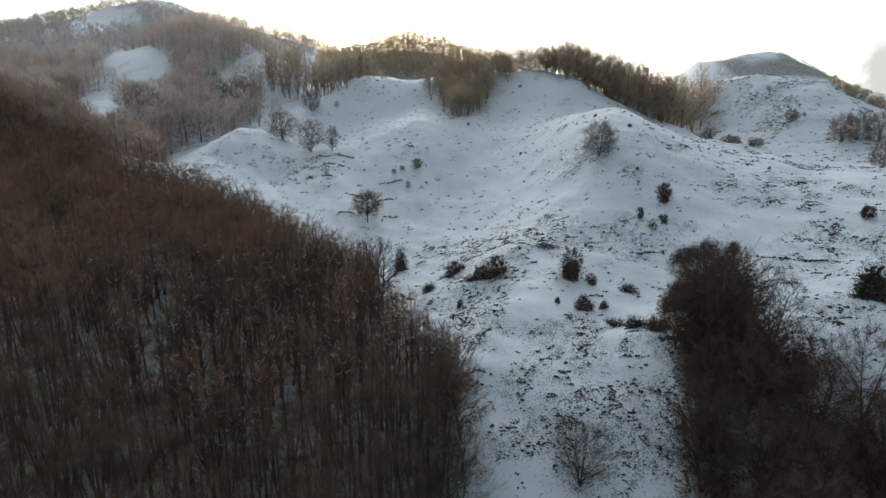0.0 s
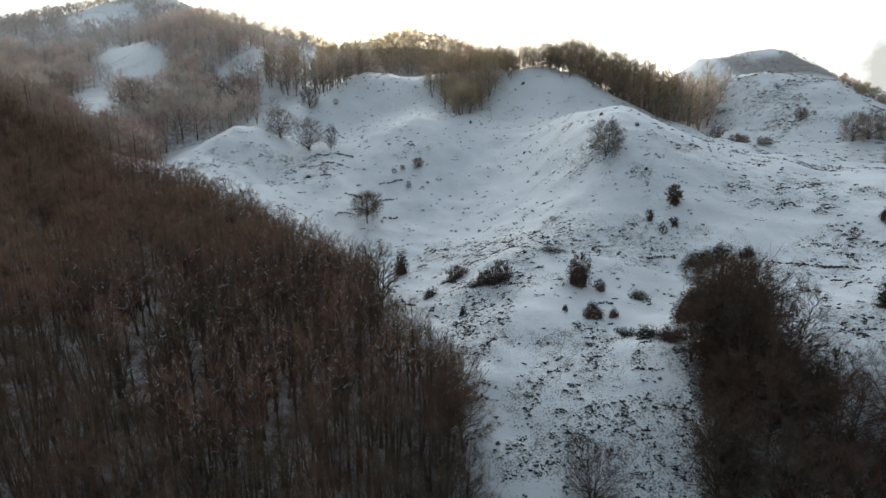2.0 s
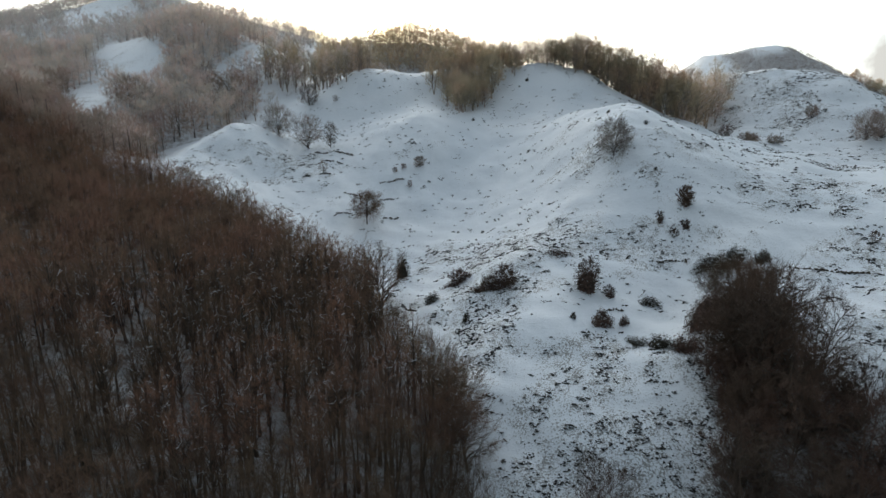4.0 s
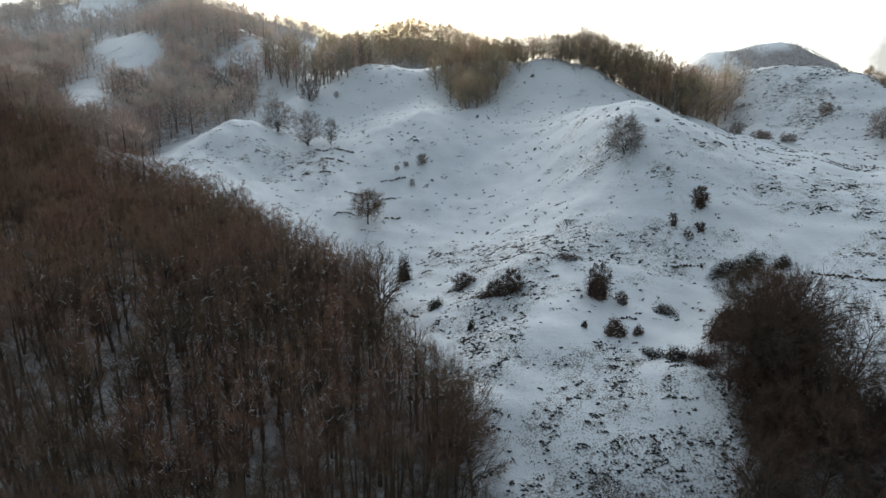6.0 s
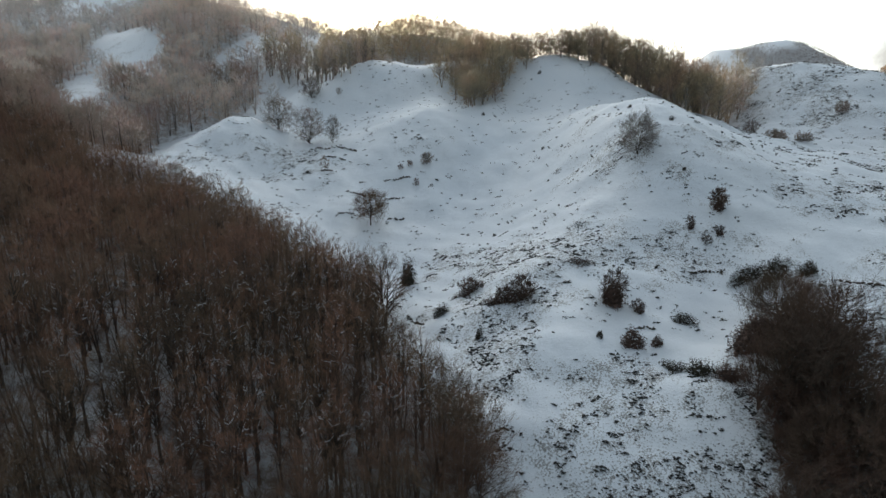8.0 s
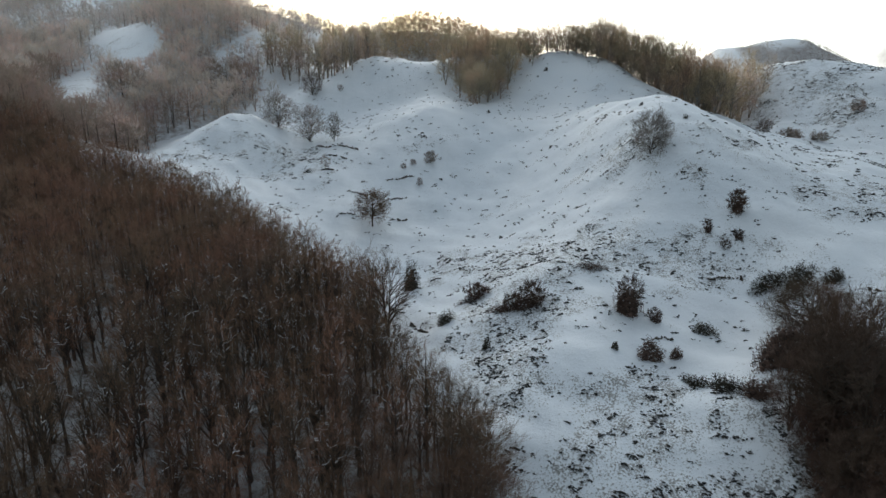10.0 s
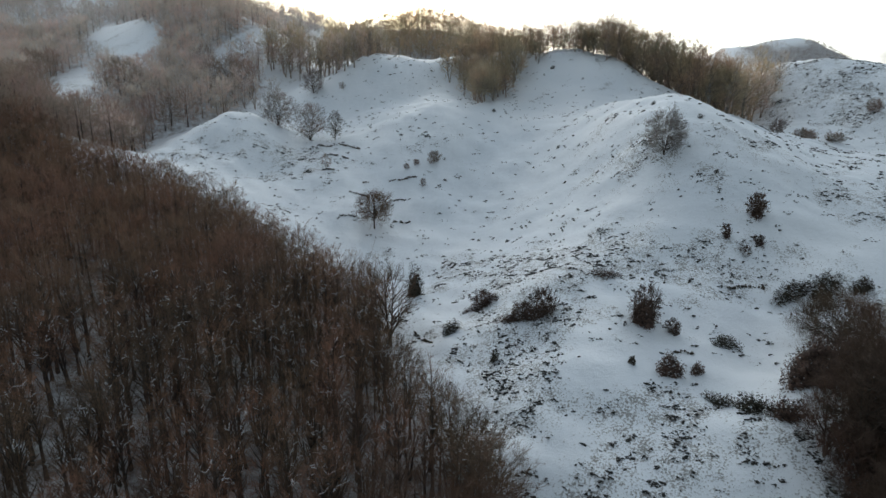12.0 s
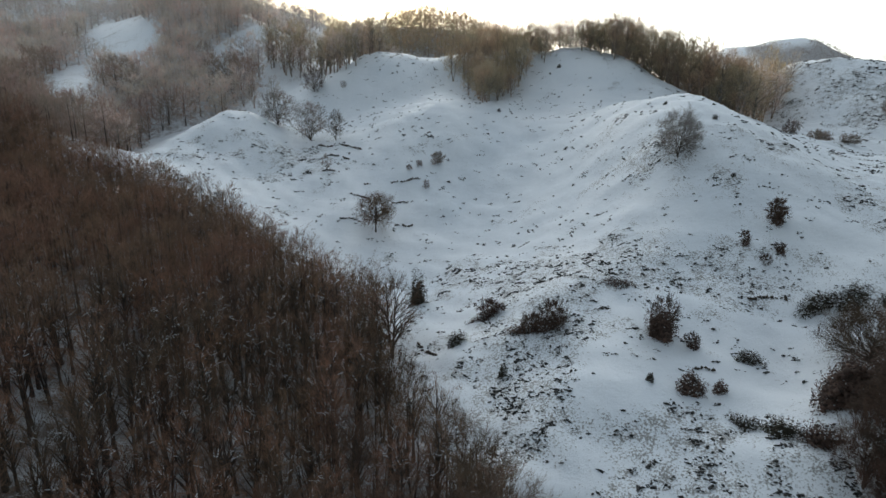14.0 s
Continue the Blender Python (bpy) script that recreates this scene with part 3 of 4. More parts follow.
def raw(seed, **kw):
    """A tree as blocks for mass(): slot 0 trunk, slot 1 twigs."""
    out = []
    trunk, crown, _ = tree_meshes(seed, **kw)
    for slot, me in enumerate((trunk, crown)):
        V = np.array([v.co for v in me.vertices])
        for k in (3, 4):
            F = np.array([p.vertices[:] for p in me.polygons if len(p.vertices) == k], int)
            if len(F):
                used, F = np.unique(F, return_inverse=True)
                out.append((V[used], F.reshape(-1, k), slot))
        bpy.data.meshes.remove(me)
    return out


build_ground()
rng = np.random.RandomState(11)

# the near wood: countable trees next to the flight line, the rest as one mass
pts = scatter(WOOD_NEAR, 3.05, 3)
d = np.abs(pts[:, 0] + 32) * 0.9 + np.abs(pts[:, 1] - 108)
pts = pts[np.argsort(d)]
for gx, gy, ga, gb in WOOD_GLADES:
    pts = pts[((pts[:, 0] - gx) / (0.72 * ga)) ** 2 + ((pts[:, 1] - gy) / gb) ** 2 > 1]
pts = pts[(np.abs(pts[:, 0] + 14.6) > 3.2) | (np.abs(pts[:, 1] - 131) > 6.5)]
NEAR = [tree("beech_tree", 100 + i, "tall slender leafless beech in a snowy wood", twig=TWIG_OLIVE if i in (1, 2, 5) else TWIG, height=h, spread=w, stems=s, limbs=22, sprays=3, twigs=3, bare=0.42, rise=2.1, girth=1.35, twig_r=0.012, snow=95, lean=0.03, fines=4, fine_r=0.0095, reach=1.2, thick=1.0)
        for i, (h, w, s) in enumerate([(14.2, 4.9, 1), (13.2, 5.0, 1), (15.2, 5.2, 1), (12.8, 5.2, 2), (14.4, 4.6, 1), (12.2, 5.4, 2)])]
for i, (x, y) in enumerate(pts[:270]):
    m = on_ground(x, y, rng.uniform(0, 6.28), rng.uniform(0.82, 1.12))
    ob = place(NEAR[i % len(NEAR)], m) if i >= len(NEAR) else NEAR[i]
    ob.matrix_basis = m
    tagged(ob, group="beeches of the near wood")
FAR = [raw(200 + i, height=h, spread=7.6, stems=s, limbs=20, sprays=2, twigs=3, bare=0.34, rise=1.3, girth=1.3, twig_r=0.022, sides=3, reach=1.45, fines=4, fine_r=0.024, thick=1.0) for i, (h, s) in enumerate([(13.5, 1), (12.0, 2), (14.0, 1)])]
pts = pts[270:]
pts = pts[(pts[:, 0] > -0.8 * pts[:, 1] - 12) & (pts[:, 1] > 46)]
low = pts[:, 1] < 94
CLOSE = [raw(220 + i, height=h, spread=5.6, stems=s, limbs=18, sprays=3, twigs=3, bare=0.42, rise=1.9, girth=1.3, twig_r=0.014, sides=4, reach=1.2, fines=3, fine_r=0.012) for i, (h, s) in enumerate([(13.5, 1), (12.0, 2), (14.0, 2)])]
mass("beech_wood", CLOSE, np.concatenate([pts[low], scatter([(0, 48), (0, 84), (-30, 84), (-75, 84), (-70, 48)], 5.0, 5)]), rng, [BARK, TWIG_OLIVE], "dark leafless beech wood at the foot of the slope", "woodland")
pts = pts[~low]
mass("beech_wood", FAR, pts, rng, [BARK, TWIG], "dense brown leafless beech wood on a snowy slope", "woodland", 0.82, 1.06)

# broad, low-branched trees along the edge of the wood
EDGE = [tree("edge_tree", 250 + i, "broad low-branched bare tree at the wood's edge", twig=TWIG_OLIVE, height=h, spread=w, stems=s, limbs=60, sprays=3, twigs=3, bare=0.05, rise=0.75, twig_r=0.013, snow=60, fines=9, fine_r=0.01, reach=1.15)
        for i, (h, w, s) in enumerate([(11.5, 9.5, 3), (10.0, 9.0, 2), (12.0, 10.0, 3)])]
for i, (x, y) in enumerate([(-18.5, 126), (-12.5, 118), (-10, 112), (-5, 104), (-0.5, 96.5), (1.8, 91), (2.8, 85), (3, 78), (2.4, 71), (1.5, 63), (-3, 99), (-0.5, 91.5), (0.5, 87.5), (0, 81), (-0.5, 75), (-20, 148), (-26, 151), (-40, 160), (-52, 167), (-64, 174), (-78, 180), (-33, 155), (-46, 163.5), (-58, 170.5), (-71, 177), (-85, 182), (-92, 184), (-99, 185.5), (-106, 187), (-113, 189.5), (-120, 192), (-128, 194), (-137, 196)]):
    m = on_ground(x, y, rng.uniform(0, 6.28), rng.uniform(0.8, 1.1) * (1 if y < 140 else 0.85))
    ob = EDGE[i] if i < 3 else place(EDGE[i % 3], m)
    ob.matrix_basis = m
    tagged(ob, group="trees along the wood's edge")

# gully trees over dark undergrowth
G = [tree("gully_tree", 300 + i, "broad dark leafless tree in the gully", twig=TWIG_SHRUB, height=h, spread=w, stems=s, limbs=50, sprays=3, twigs=3, bare=0.06, rise=0.85, twig_r=0.013, fines=10, fine_r=0.0115, reach=1.2, thick=1.4)
     for i, (h, w, s) in enumerate([(15.5, 11.0, 3), (13.5, 10.0, 2), (10.5, 9.0, 3)])]
for i, (x, y) in enumerate(np.concatenate([[(46.5, 88.0), (54.0, 89.0), (43.0, 84.0), (46, 61), (52, 53), (57, 66), (60, 58), (50, 69), (44, 52), (57, 47), (61, 70)], scatter(WOOD_GULLY, 5.8, 8)])):
    m = on_ground(x, y, rng.uniform(0, 6.28), rng.uniform(0.85, 1.1))
    ob = G[i] if i < 3 else place(G[i % 3], m)
    ob.matrix_basis = m
    tagged(ob, group="trees of the gully")

# distant woods, with the haze put into their pale twig colours
RIME = [raw(400 + i, height=h, spread=w, stems=s, limbs=20, sprays=2, twigs=3, bare=0.1, rise=0.8, girth=1.3, twig_r=0.05, sides=3, reach=1.8, fines=4, fine_r=0.062, thick=1.8) for i, (h, w, s) in enumerate([(12.5, 9.5, 1), (11.5, 9.0, 2), (13.5, 10.0, 1)])]
HIGH = [raw(430 + i, height=h, spread=11.5, limbs=14, sprays=2, twigs=2, bare=0.02, rise=0.7, girth=1.2, twig_r=0.09, sides=3, reach=1.7, fines=4, fine_r=0.1, thick=1.5) for i, h in enumerate((11.0, 12.5))]
SUNNY = [raw(435 + i, height=h, spread=10.0, limbs=16, sprays=2, twigs=3, bare=0.02, rise=0.7, girth=1.0, twig_r=0.045, sides=3, reach=1.8, fines=4, fine_r=0.05, thick=1.2) for i, h in enumerate((11.0, 12.5))]
PEAK = [raw(420 + i, height=3.8, spread=7.0, limbs=5, sprays=1, twigs=2, bare=0.05, rise=0.8, girth=3.0, twig_r=0.25, sides=3, reach=1.5, fines=2, fine_r=0.25, thick=4.0) for i in range(2)]
for w, gap, seed in FAR_GAPS:
    p = scatter(w, gap, seed)
    for c in FAR_CLEARINGS:
        p = p[~inside(c, p[:, 0], p[:, 1])]
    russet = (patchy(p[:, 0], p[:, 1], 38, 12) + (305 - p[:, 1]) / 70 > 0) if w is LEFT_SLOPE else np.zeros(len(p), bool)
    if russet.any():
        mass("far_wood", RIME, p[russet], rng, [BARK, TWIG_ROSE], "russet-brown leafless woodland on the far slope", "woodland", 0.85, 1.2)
    mass("far_wood", PEAK if w is FAR_PEAK else RIME if w is LEFT_SLOPE else SUNNY if w is SUN_HILL else HIGH, p[~russet], rng, [BARK_PALE, TWIG_GREY if w is FAR_PEAK else TWIG_BACKLIT if w is SUN_HILL else TWIG_RIME_HAZE], "rimed leafless woodland on the far slope, paled for haze", "woodland", *((0.95, 1.4) if w is SUN_HILL else (0.75, 1.2)))


def stand(kinds, pts, group, smin=0.8, smax=1.15, grow=lambda x, y: 1.0):
    """Copies of the kinds, turn by turn, at the points; grow: how well they do on a spot."""
    for i, (x, y) in enumerate(pts):
        m = on_ground(x, y, rng.uniform(0, 6.28), rng.uniform(smin, smax) * grow(x, y))
        ob = kinds[i] if i < len(kinds) else place(kinds[i % len(kinds)], m)
        ob.matrix_basis = m
        tagged(ob, group=group)


# ridge trees take the lightened twigs, their backlight put into the colour
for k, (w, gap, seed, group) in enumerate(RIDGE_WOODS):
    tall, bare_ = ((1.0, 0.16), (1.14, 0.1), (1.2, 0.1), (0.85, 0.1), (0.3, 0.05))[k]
    stand([tree("ridge_tree", 450 + 10 * k + i, ("leafless tree in a grove below the ridge", "tall leafless tree standing on the snowy ridge", "dark bare tree in the snowy hollow", "small leafless tree behind the ridge", "small bare tree along the plateau's crest")[k], twig=(TWIG_BACKLIT, TWIG_RIME_HAZE)[i % 2] if k == 2 else TWIG_BACKLIT, wood=BARK_PALE,
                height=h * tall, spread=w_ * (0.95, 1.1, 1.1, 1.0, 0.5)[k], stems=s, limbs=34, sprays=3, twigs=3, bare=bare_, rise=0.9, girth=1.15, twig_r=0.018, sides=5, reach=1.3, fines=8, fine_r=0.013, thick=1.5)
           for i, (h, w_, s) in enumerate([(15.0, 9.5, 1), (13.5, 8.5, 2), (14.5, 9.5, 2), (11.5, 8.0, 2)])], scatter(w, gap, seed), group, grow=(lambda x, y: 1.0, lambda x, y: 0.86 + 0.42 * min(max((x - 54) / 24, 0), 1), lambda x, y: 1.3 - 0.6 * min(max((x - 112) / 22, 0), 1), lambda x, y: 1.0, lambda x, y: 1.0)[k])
stand([tree("rimed_tree", 470 + i, "rimed leafless tree above the meadow", twig=TWIG_RIME_HAZE if i % 2 else TWIG_BACKLIT, wood=BARK_PALE, height=h, spread=w_, stems=s, limbs=32, sprays=2, twigs=3, bare=0.22, rise=0.9, girth=1.2, twig_r=0.028, sides=5, reach=1.6, fines=5, fine_r=0.026, thick=1.6)
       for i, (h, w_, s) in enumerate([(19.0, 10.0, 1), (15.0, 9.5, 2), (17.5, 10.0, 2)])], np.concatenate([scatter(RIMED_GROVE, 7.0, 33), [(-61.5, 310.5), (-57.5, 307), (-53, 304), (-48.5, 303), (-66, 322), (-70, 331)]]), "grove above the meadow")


# ---- single trees and shrubs ----
def lone_tree(name, x, y, seed, label, category="tree", twig=None, **kw):
    kw = {"fines": 8, "fine_r": 0.5 * kw["twig_r"], **kw}
    ob = tree(name, seed, label, category, twig=twig or TWIG_DUN, **kw)
    ob.matrix_basis = on_ground(x, y)
    return ob


lone_tree("round_tree", -25.3, 190.5, 501, "round-crowned bare tree on the snowy terrace", twig=TWIG_OLIVE, height=10.0, spread=11.8, limbs=90, sprays=4, twigs=4, bare=0.2, rise=0.4, twig_r=0.016, girth=1.5, fines=9, thick=1.5)
lone_tree("hillside_tree", 46.5, 174.0, 502, "round bare bushy tree on the open hillside", height=9.8, spread=10.5, stems=5, limbs=90, sprays=4, twigs=4, bare=0.04, rise=0.55, twig_r=0.02, fines=7, thick=1.3)
lone_tree("meadow_tree", -56.2, 248.0, 503, "bare many-stemmed tree at the meadow's edge", height=13.0, spread=12.0, stems=3, limbs=80, sprays=4, twigs=4, bare=0.1, rise=1.0, twig_r=0.026, fines=6)
lone_tree("meadow_tree", -46.5, 245.0, 504, "slender bare tree at the meadow's edge", height=10.0, spread=6.0, stems=2, limbs=50, sprays=4, twigs=4, bare=0.14, rise=1.2, twig_r=0.026, fines=6)
lone_tree("edge_tree", -14.8, 133.8, 505, "bare spreading tree at the edge of the wood", twig=TWIG_OLIVE, height=15.5, spread=11.5, stems=2, limbs=46, sprays=4, twigs=4, bare=0.22, rise=0.9, twig_r=0.014, girth=1.5, thick=1.6)
lone_tree("young_tree", 20.5, 75.5, 506, "bare young tree on the snowy bank", height=10.0, spread=10.5, stems=4, twig=TWIG_SHRUB, limbs=80, sprays=4, twigs=4, bare=0.06, rise=0.9, twig_r=0.012, fines=9)
lone_tree("gully_tree", 54.8, 115.5, 509, "round-crowned grey-brown bare tree at the head of the gully", twig=TWIG_OLIVE, height=7.0, spread=15.5, stems=1, limbs=130, sprays=4, twigs=4, bare=0.12, rise=0.5, twig_r=0.012, girth=1.5, fines=10, fine_r=0.0085, thick=1.3)
lone_tree("gully_tree", 48.8, 95.2, 510, "tall forked dark leafless tree in the gully", twig=TWIG_SHRUB, height=15.5, spread=16.0, stems=2, limbs=130, sprays=4, twigs=4, bare=0.22, rise=0.7, twig_r=0.011, girth=1.5, fines=7, fine_r=0.0095, thick=1.4)
for i, (x, y, h, w) in enumerate([(43.6, 96.0, 5.5, 7.0), (42.4, 91.0, 6.5, 7.5), (41.5, 86.0, 6.0, 7.0), (39.0, 80.5, 6.5, 7.0), (37.6, 75.5, 7.0, 7.5), (36.4, 70.0, 7.0, 7.5), (35.6, 64.0, 7.0, 8.0)]):
    lone_tree("gully_bush", x, y, 511 + i, "low spreading bare bush at the gully's edge", "shrub", twig=TWIG_SHRUB, height=h, spread=w, stems=4, limbs=70, sprays=3, twigs=4, bare=0.04, rise=0.6, twig_r=0.012, fines=9, fine_r=0.01)
lone_tree("sapling", -45.2, 222.0, 507, "small bare sapling in the snow", height=5.0, spread=3.2, stems=2, limbs=12, sprays=4, twigs=4, bare=0.2, rise=1.1, twig_r=0.03)
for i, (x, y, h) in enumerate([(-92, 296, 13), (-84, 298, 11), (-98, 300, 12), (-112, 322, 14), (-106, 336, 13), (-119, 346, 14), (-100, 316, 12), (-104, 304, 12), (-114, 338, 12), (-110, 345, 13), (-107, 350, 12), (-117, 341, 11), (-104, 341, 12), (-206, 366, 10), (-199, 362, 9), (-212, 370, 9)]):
    lone_tree("rimed_tree", x, y, 520 + i, "rimed bare tree behind the white knoll", twig=TWIG_RIME_HAZE, wood=BARK_PALE, height=1.15 * h, spread=7.0, stems=2, limbs=36, sprays=3, twigs=3, bare=0.15, rise=0.9, twig_r=0.032)

BUSHES = [  # leafless shrubs: x, y, width, height
    (29.0, 125.2, 5.2, 6.4), (32.8, 122.9, 1.9, 2.4), (57.7, 150.0, 3.6, 4.4), (50.8, 146.8, 1.6, 2.5), (52.7, 142.1, 1.9, 1.6), (55.8, 143.7, 2.0, 1.7),
    (12.6, 129.9, 5.5, 4.6), (9.0, 130.2, 4.0, 2.8), (3.0, 142.0, 5.0, 2.4),
    (-9.9, 222.1, 3.8, 3.8), (-15.7, 221.1, 1.7, 1.5), (-18.6, 218.6, 1.8, 1.3), (-12.9, 211.9, 2.1, 2.2), (149.7, 254.1, 5.4, 4.4), (109.7, 242.5, 5.0, 4.4),
    (115.2, 236.8, 5.0, 3.8), (119, 239, 4.6, 2.7), (126, 236, 6.2, 2.4), (98.7, 132.0, 3.0, 2.8), (89.0, 128.1, 2.2, 2.0), (-52.4, 292.2, 2.4, 3.0),
]
for i, (x, y, w, h) in enumerate(BUSHES):
    far = y > 200
    lone_tree("shrub", x, y, 540 + i, "twiggy leafless shrub standing in snow", "shrub", twig=TWIG_DUN if far else TWIG_SHRUB, height=h, spread=w * 1.1, stems=4, limbs=60 if w > 2.6 else 16, sprays=3, twigs=3,
              bare=0.03, rise=0.9, twig_r=0.03 if far else 0.014, reach=0.8, fine_r=0.02 if far else 0.013, fines=7 if far else 13)
for i, (x, y, h, w) in enumerate([(155, 228, 10, 13), (162, 230, 9.5, 13), (168, 226, 10.5, 13), (137, 181, 9, 9), (-66, 298, 10, 10), (-70, 256, 11.5, 14)]):
    lone_tree("thicket", x, y, 570 + i, "broad many-stemmed bare thicket in snow", "shrub", twig=TWIG_DUN, height=h, spread=w, stems=6, limbs=90, sprays=3, twigs=4, bare=0.03, rise=0.75, twig_r=0.028, fines=7)


def evergreen(x, y, w, dpt, h, seed, label, leaf=None, turn=0.0, snow=60, name="evergreen_bush", dense=1.0, clump=0.6):
    """A dense low bush: leaf clumps round a frame of stems, with snow lying on top."""
    r = np.random.RandomState(seed)
    n = int(dense / clump * (200 + 40 * w * max(h, 1.5)) * 1.2)
    core = n // 4
    a = r.uniform(0, 6.28, n)
    u = np.where(np.arange(n) < core, r.uniform(0, 0.7, n), r.uniform(0.7, 1.0, n))
    el = np.arcsin(r.uniform(-0.1, 1.0, n))
    wob = 1 + 0.2 * np.sin(3 * a + seed) + 0.12 * np.sin(7 * a + 2 * seed) + 0.1 * np.sin(5 * el + 4 * a)
    P = np.stack([np.cos(a) * np.cos(el) * u * w / 2 * wob, np.sin(a) * np.cos(el) * u * dpt / 2 * wob, np.maximum(np.sin(el) * u * h * wob, 0.03)], -1)
    size = clump * r.uniform(0.05, 0.2, n)
    size[:core] = 0.1 * min(w, dpt, 1.6 * h) * r.uniform(0.5, 1.2, core)
    upper = core + np.where((el > 0.1)[core:])[0]
    c, s = math.cos(turn), math.sin(turn)
    P = np.stack([P[:, 0] * c - P[:, 1] * s, P[:, 0] * s + P[:, 1] * c, P[:, 2]], -1)
    P[:, 2] += ground_z(x + P[:, 0], y + P[:, 1]) - float(ground_z(x, y))
    ob = new(name)
    ns = int((60 + 40 * w) * min(1.0, 0.25 + 0.75 * dense))
    k = P[r.randint(0, n, ns)]
    C = np.stack([k * np.array([0.25, 0.25, 0.0]), k * 0.75, k * r.uniform(1.0, 1.22, (ns, 1)) + np.array([0, 0, 0.08])], 1)
    part("stem_frame", mesh_of("stem_frame", [(*tubes(C, np.full((ns, 1), 0.013) * np.array([[1.0, 0.7, 0.3]]), 3), 0)]), [BARK], ob)
    leaves = part("foliage", mesh_of("foliage", [(*lumps(P, size, r, 0.9), 0)]), [leaf or EVERGREEN], ob)
    if snow:
        top = P[upper[r.permutation(len(upper))[:3 * snow]]] * np.array([1.03, 1.03, 1.04]) + np.array([0, 0, 0.06])
        tagged(part("snow", mesh_of("snow", [(*lumps(top, r.uniform(0.05, 0.15, len(top)), r, 0.6), 0)]), [SNOW], leaves, "snow lying on the leaves"), kind="stuff")
    ob.matrix_basis = Matrix.Translation((x, y, float(ground_z(x, y)) - 0.1))
    return tagged(ob, label, "bush")


evergreen(11.5, 129.3, 6.5, 3.0, 3.0, 601, "sprawling bramble bush, brown and snow-dusted", BRAMBLE, 0.1, 70)
evergreen(7.2, 129.6, 5.0, 2.4, 1.7, 602, "low russet bramble beside the path", BRAMBLE, 0.0, 30)
evergreen(2.1, 141.5, 6.5, 3.0, 1.3, 603, "low russet bramble patch in the snow", BRAMBLE, 0.1, 60)
evergreen(-3.6, 132.2, 3.2, 2.6, 2.4, 604, "dark bush capped with snow", EVERGREEN, 0, 50)
evergreen(40.4, 119.8, 4.2, 2.2, 1.9, 605, "sprawling dark bush half under snow", EVERGREEN, -0.5, 70)
evergreen(29.1, 112.8, 4.2, 3.4, 2.9, 606, "rounded red-brown bush capped with snow", BRAMBLE, 0, 60, dense=1.5, clump=0.55)
evergreen(33.2, 112.8, 2.0, 1.7, 1.6, 607, "small brown bush in the snow", BRAMBLE, 0, 10, clump=0.6)
evergreen(23.9, 114.1, 1.1, 1.0, 1.2, 608, "small dark bush in the snow", EVERGREEN, 0, 5)
evergreen(33.6, 106.0, 4.4, 2.2, 1.5, 609, "hedge of dark bushes along the bank", EVERGREEN, -0.85, 60)
evergreen(36.4, 103.0, 5.0, 3.0, 2.2, 610, "hedge of dark bushes along the bank", EVERGREEN, -0.9, 60)
evergreen(39.5, 100.4, 5.0, 3.2, 2.6, 611, "hedge of dark bushes along the bank", BRAMBLE, -0.4, 30)
evergreen(56.0, 130.6, 7.5, 3.2, 2.9, 612, "broad dark bush heavily dusted with snow", EVERGREEN, 0.1, 190)
evergreen(60.6, 129.2, 5.6, 3.6, 3.9, 613, "broad dark bush heavily dusted with snow", EVERGREEN, 0.1, 150)
evergreen(66.4, 128.6, 4.2, 2.8, 2.2, 614, "dark bush on the terrace edge", EVERGREEN, 0, 30)
evergreen(77.8, 99.5, 7.0, 5.0, 7.5, 615, "tall dark bush on the open bank", EVERGREEN, 0, 20)
evergreen(25.9, 139.9, 6.0, 2.5, 1.1, 616, "low russet bramble patch in the snow", BRAMBLE, 0, 70)
evergreen(3.6, 120.9, 1.3, 1.1, 2.0, 617, "small dark bush in the snow", EVERGREEN, 0, 8)
evergreen(-11.8, 155.5, 4.0, 3.6, 7.0, 618, "ivy-covered dark thicket at the wood's edge", EVERGREEN, 0, 10)
for i, (x, y, w, h) in enumerate([(28.9, 125.0, 4.8, 5.2), (33.2, 122.6, 1.9, 1.9), (58.1, 149.8, 2.8, 3.0), (51.1, 146.6, 1.5, 1.6), (56.1, 143.5, 1.7, 1.2)]):
    evergreen(x, y, w, w * 0.8, h, 622 + i, "low brown bramble under a bare shrub", BRAMBLE, 0.4 * i, 10, dense=1.3, clump=0.5)
for i, (x, y, w) in enumerate([(10.6, 178.3, 1.3), (35.7, 140.6, 1.3), (10.9, 252.8, 1.8), (36.5, 283.6, 2.2), (54.8, 163.4, 1.4), (51.3, 199.5, 1.7), (58.3, 184.1, 2.1), (28.6, 215.2, 1.4)]):
    evergreen(x, y, w * 0.8, w * 0.65, w * 0.5, 630 + i, "small dark bush in the snow", EVERGREEN, 0, 8, dense=0.4)
for i, (x, y) in enumerate(scatter(WOOD_GULLY, 5.6, 17)):
    evergreen(x, y, 5.0, 5.0, 3.0 + 1.5 * math.sin(i * 2.1), 650 + i, "dark undergrowth of the gully", EVERGREEN if i % 3 else BRAMBLE, i * 0.7, 4, dense=0.17, clump=1.75)
for i, (x, y, w, h) in enumerate([(46.3, 106.8, 8.4, 6.6), (51.5, 107.5, 7.0, 6.2), (56.5, 106.5, 7.0, 5.5), (50.5, 103.5, 6.0, 4.5)]):
    evergreen(x, y, w, 6.0, h, 695 + i, "tall dense brown thicket at the head of the gully", BRAMBLE, 0.3 * i, 6, dense=1.3, clump=0.7)
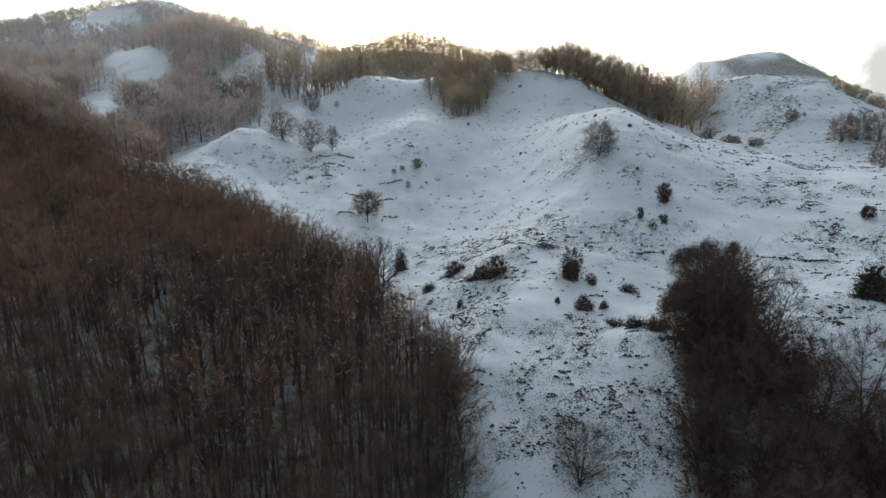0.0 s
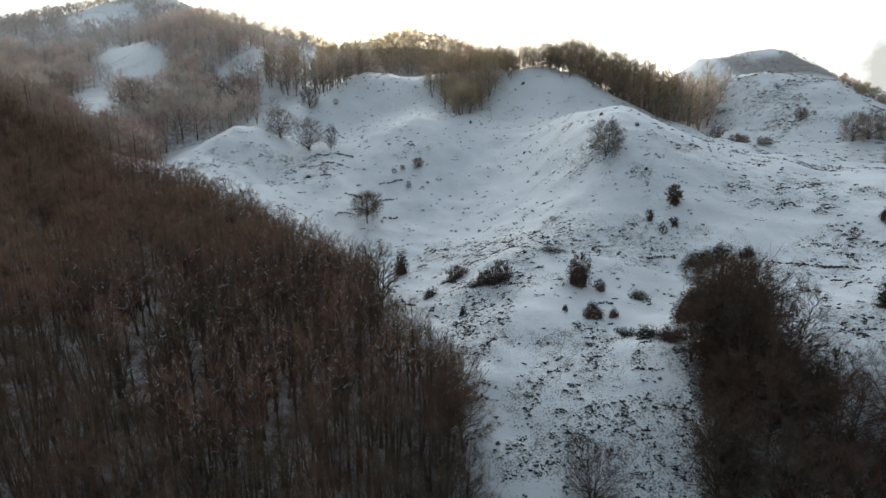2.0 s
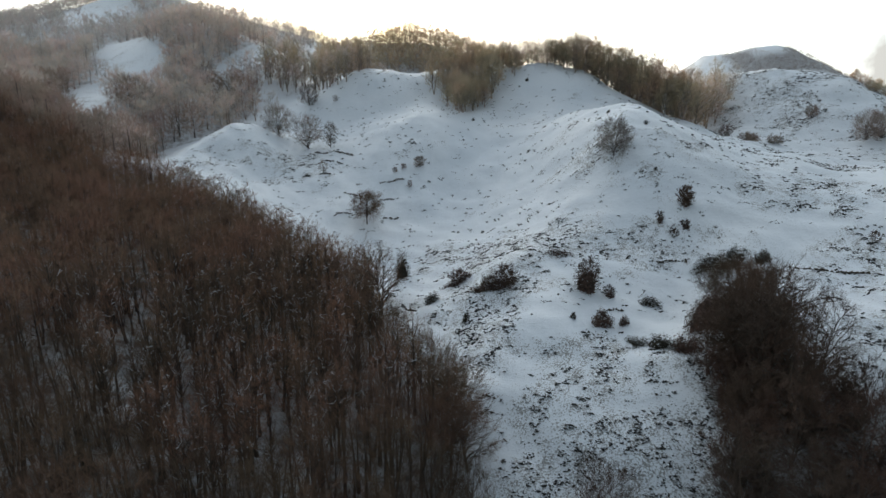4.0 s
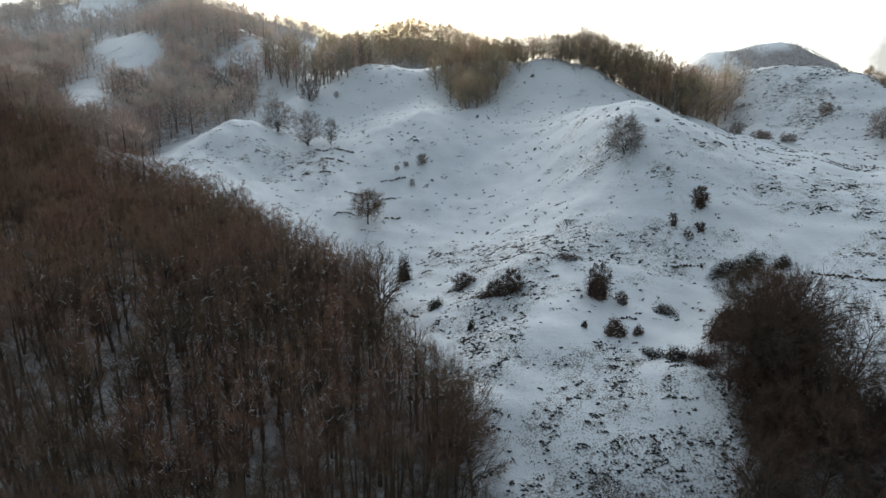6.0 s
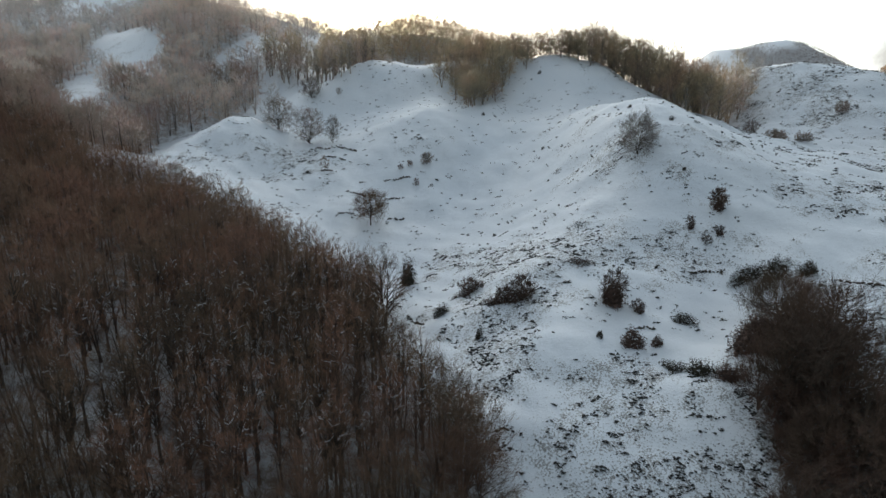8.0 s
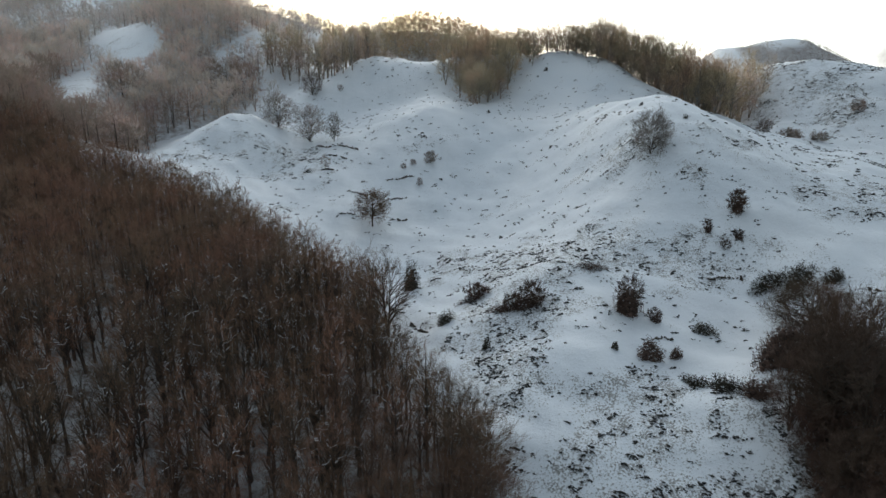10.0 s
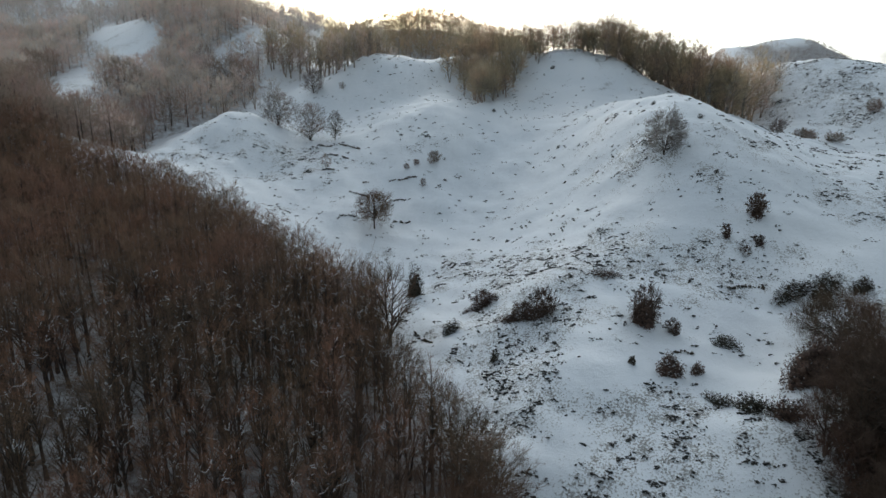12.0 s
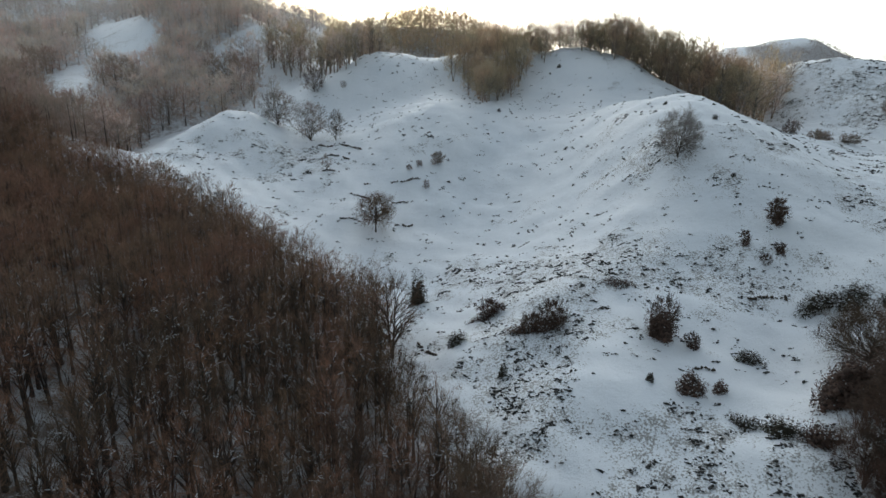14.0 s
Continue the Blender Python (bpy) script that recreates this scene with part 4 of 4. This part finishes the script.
for i, (x, y) in enumerate([(47.0, 97.0), (50.5, 99), (54, 98.5), (44.5, 93.5), (45.5, 91.5), (50, 89), (46, 85), (43.5, 90), (54, 90), (50, 95), (57, 86)]):
    evergreen(x, y, 5.5, 5.0, 5.6 if i < 4 else 4.0, 680 + i, "dark undergrowth of the gully", BRAMBLE if i % 2 else EVERGREEN, i * 0.9, 4, dense=0.5 if i < 4 else 0.3, clump=1.4)


# ---- terrace edges ----
def bank(x0, y0, x1, y1, seed, label="bare earth and stones along a terrace edge"):
    r = np.random.RandomState(seed)
    ln = math.hypot(x1 - x0, y1 - y0)
    n = int(ln * 9)
    t = r.uniform(0, 1, n)
    x = x0 + (x1 - x0) * t + r.normal(0, 0.13, n)
    y = y0 + (y1 - y0) * t + r.normal(0, 0.13, n) + 0.25 * np.sin(t * 7 + seed)
    P = np.stack([x, y, ground_z(x, y) + r.uniform(-0.05, 0.3, n)], -1)
    me = mesh_of("terrace_edge", [(*lumps(P, r.uniform(0.12, 0.34, n), r, 0.8), 0)])
    me.materials.append(BARK)
    tagged(new("terrace_edge", me), label, "earth bank", kind="stuff")


for i, (x0, y0, x1, y1) in enumerate([(-35.4, 207.4, -29.1, 206.3), (-22.7, 206, -17.9, 205.9), (-35.4, 193.6, -30.7, 194.7), (-20.8, 195.2, -15.8, 195.6), (-52.4, 242.9, -46.7, 239.3),
                                      (-46, 233, -42.7, 230.9), (-41.5, 230.7, -38.6, 228.7), (-44.4, 240.1, -35.6, 233.3), (46.5, 134.6, 53.2, 134.1), (31.4, 117.5, 34.3, 117.3),
                                      (69.9, 124.2, 81.0, 117.3), (-24, 213.8, -14.6, 215), (-44.7, 221.7, -40.8, 220.5), (-10.7, 137.6, -6.9, 130.8), (-31.8, 214, -30.1, 214)]):
    bank(x0, y0, x1, y1, 700 + i)


# ---- tufts of heather and dead grass over the open slopes ----
def tufts():
    """Clumps of a few small tufts, close where the rough is tall and rare on the smooth snow."""
    r = np.random.RandomState(77)
    m = 75000
    cx, cy = r.uniform(-100, 185, m), 66 + 250 * r.uniform(0, 1, m) ** 1.5
    g = rough_grass(cx, cy) + 0.75 * patchy(cx, cy, 3.4, 9)
    ok = (g > 0.78 + 1.25 * r.uniform(0, 1, m)) | (r.uniform(0, 1, m) < 0.036)
    cx, cy = cx[ok], cy[ok]
    q = r.randint(2, 8, len(cx))
    wide = np.repeat(r.uniform(0.12, 0.5, len(cx)), q)
    cx, cy = np.repeat(cx, q), np.repeat(cy, q)
    x, y = cx + r.normal(0, 1, len(cx)) * wide * 1.3, cy + r.normal(0, 1, len(cx)) * wide * 0.6
    # short dark runs along the slope's little terraces
    m, q = 1000, 7
    sx, sy = r.uniform(-70, 185, m), 120 + 190 * r.uniform(0, 1, m)
    gx, gy = land(sx + 1, sy) - land(sx - 1, sy), land(sx, sy + 1) - land(sx, sy - 1)
    steep = np.hypot(gx, gy)
    ok = (steep > 0.35) & (patchy(sx, sy, 14, 31) + 0.4 * r.normal(0, 1, m) > 0.25)
    along = np.stack([-gy, gx], -1)[ok] / steep[ok, None]
    step = (np.arange(q)[None] - q / 2) * r.uniform(0.05, 0.34, (ok.sum(), 1)) + r.normal(0, 0.25, (ok.sum(), q))
    rx, ry = sx[ok, None] + along[:, :1] * step, sy[ok, None] + along[:, 1:] * step + r.normal(0, 0.28, step.shape)
    x, y = np.concatenate([x, rx.ravel()]), np.concatenate([y, ry.ravel()])
    keep = np.ones(len(x), bool)
    for w in (WOOD_NEAR, WOOD_GULLY):
        keep &= ~inside(w, x, y)
    x, y = x[keep], y[keep]
    S = (0.05 + 0.15 * r.uniform(0, 1, len(x)) ** 2.0) * np.clip(0.7 + y / 250, 1.0, 1.45) * np.clip(1.2 - (y - 90) / 180, 1.0, 1.15)
    P = np.stack([x, y, ground_z(x, y) + 0.3 * S], -1)
    me = mesh_of("heather_tufts", [(*lumps(P, S, r, 0.7, 1.9), 0)])
    me.materials.append(TUSSOCK)
    tagged(new("heather_tufts", me), "dark tufts of heather and dead grass in snow", "grass", kind="stuff")


tufts()
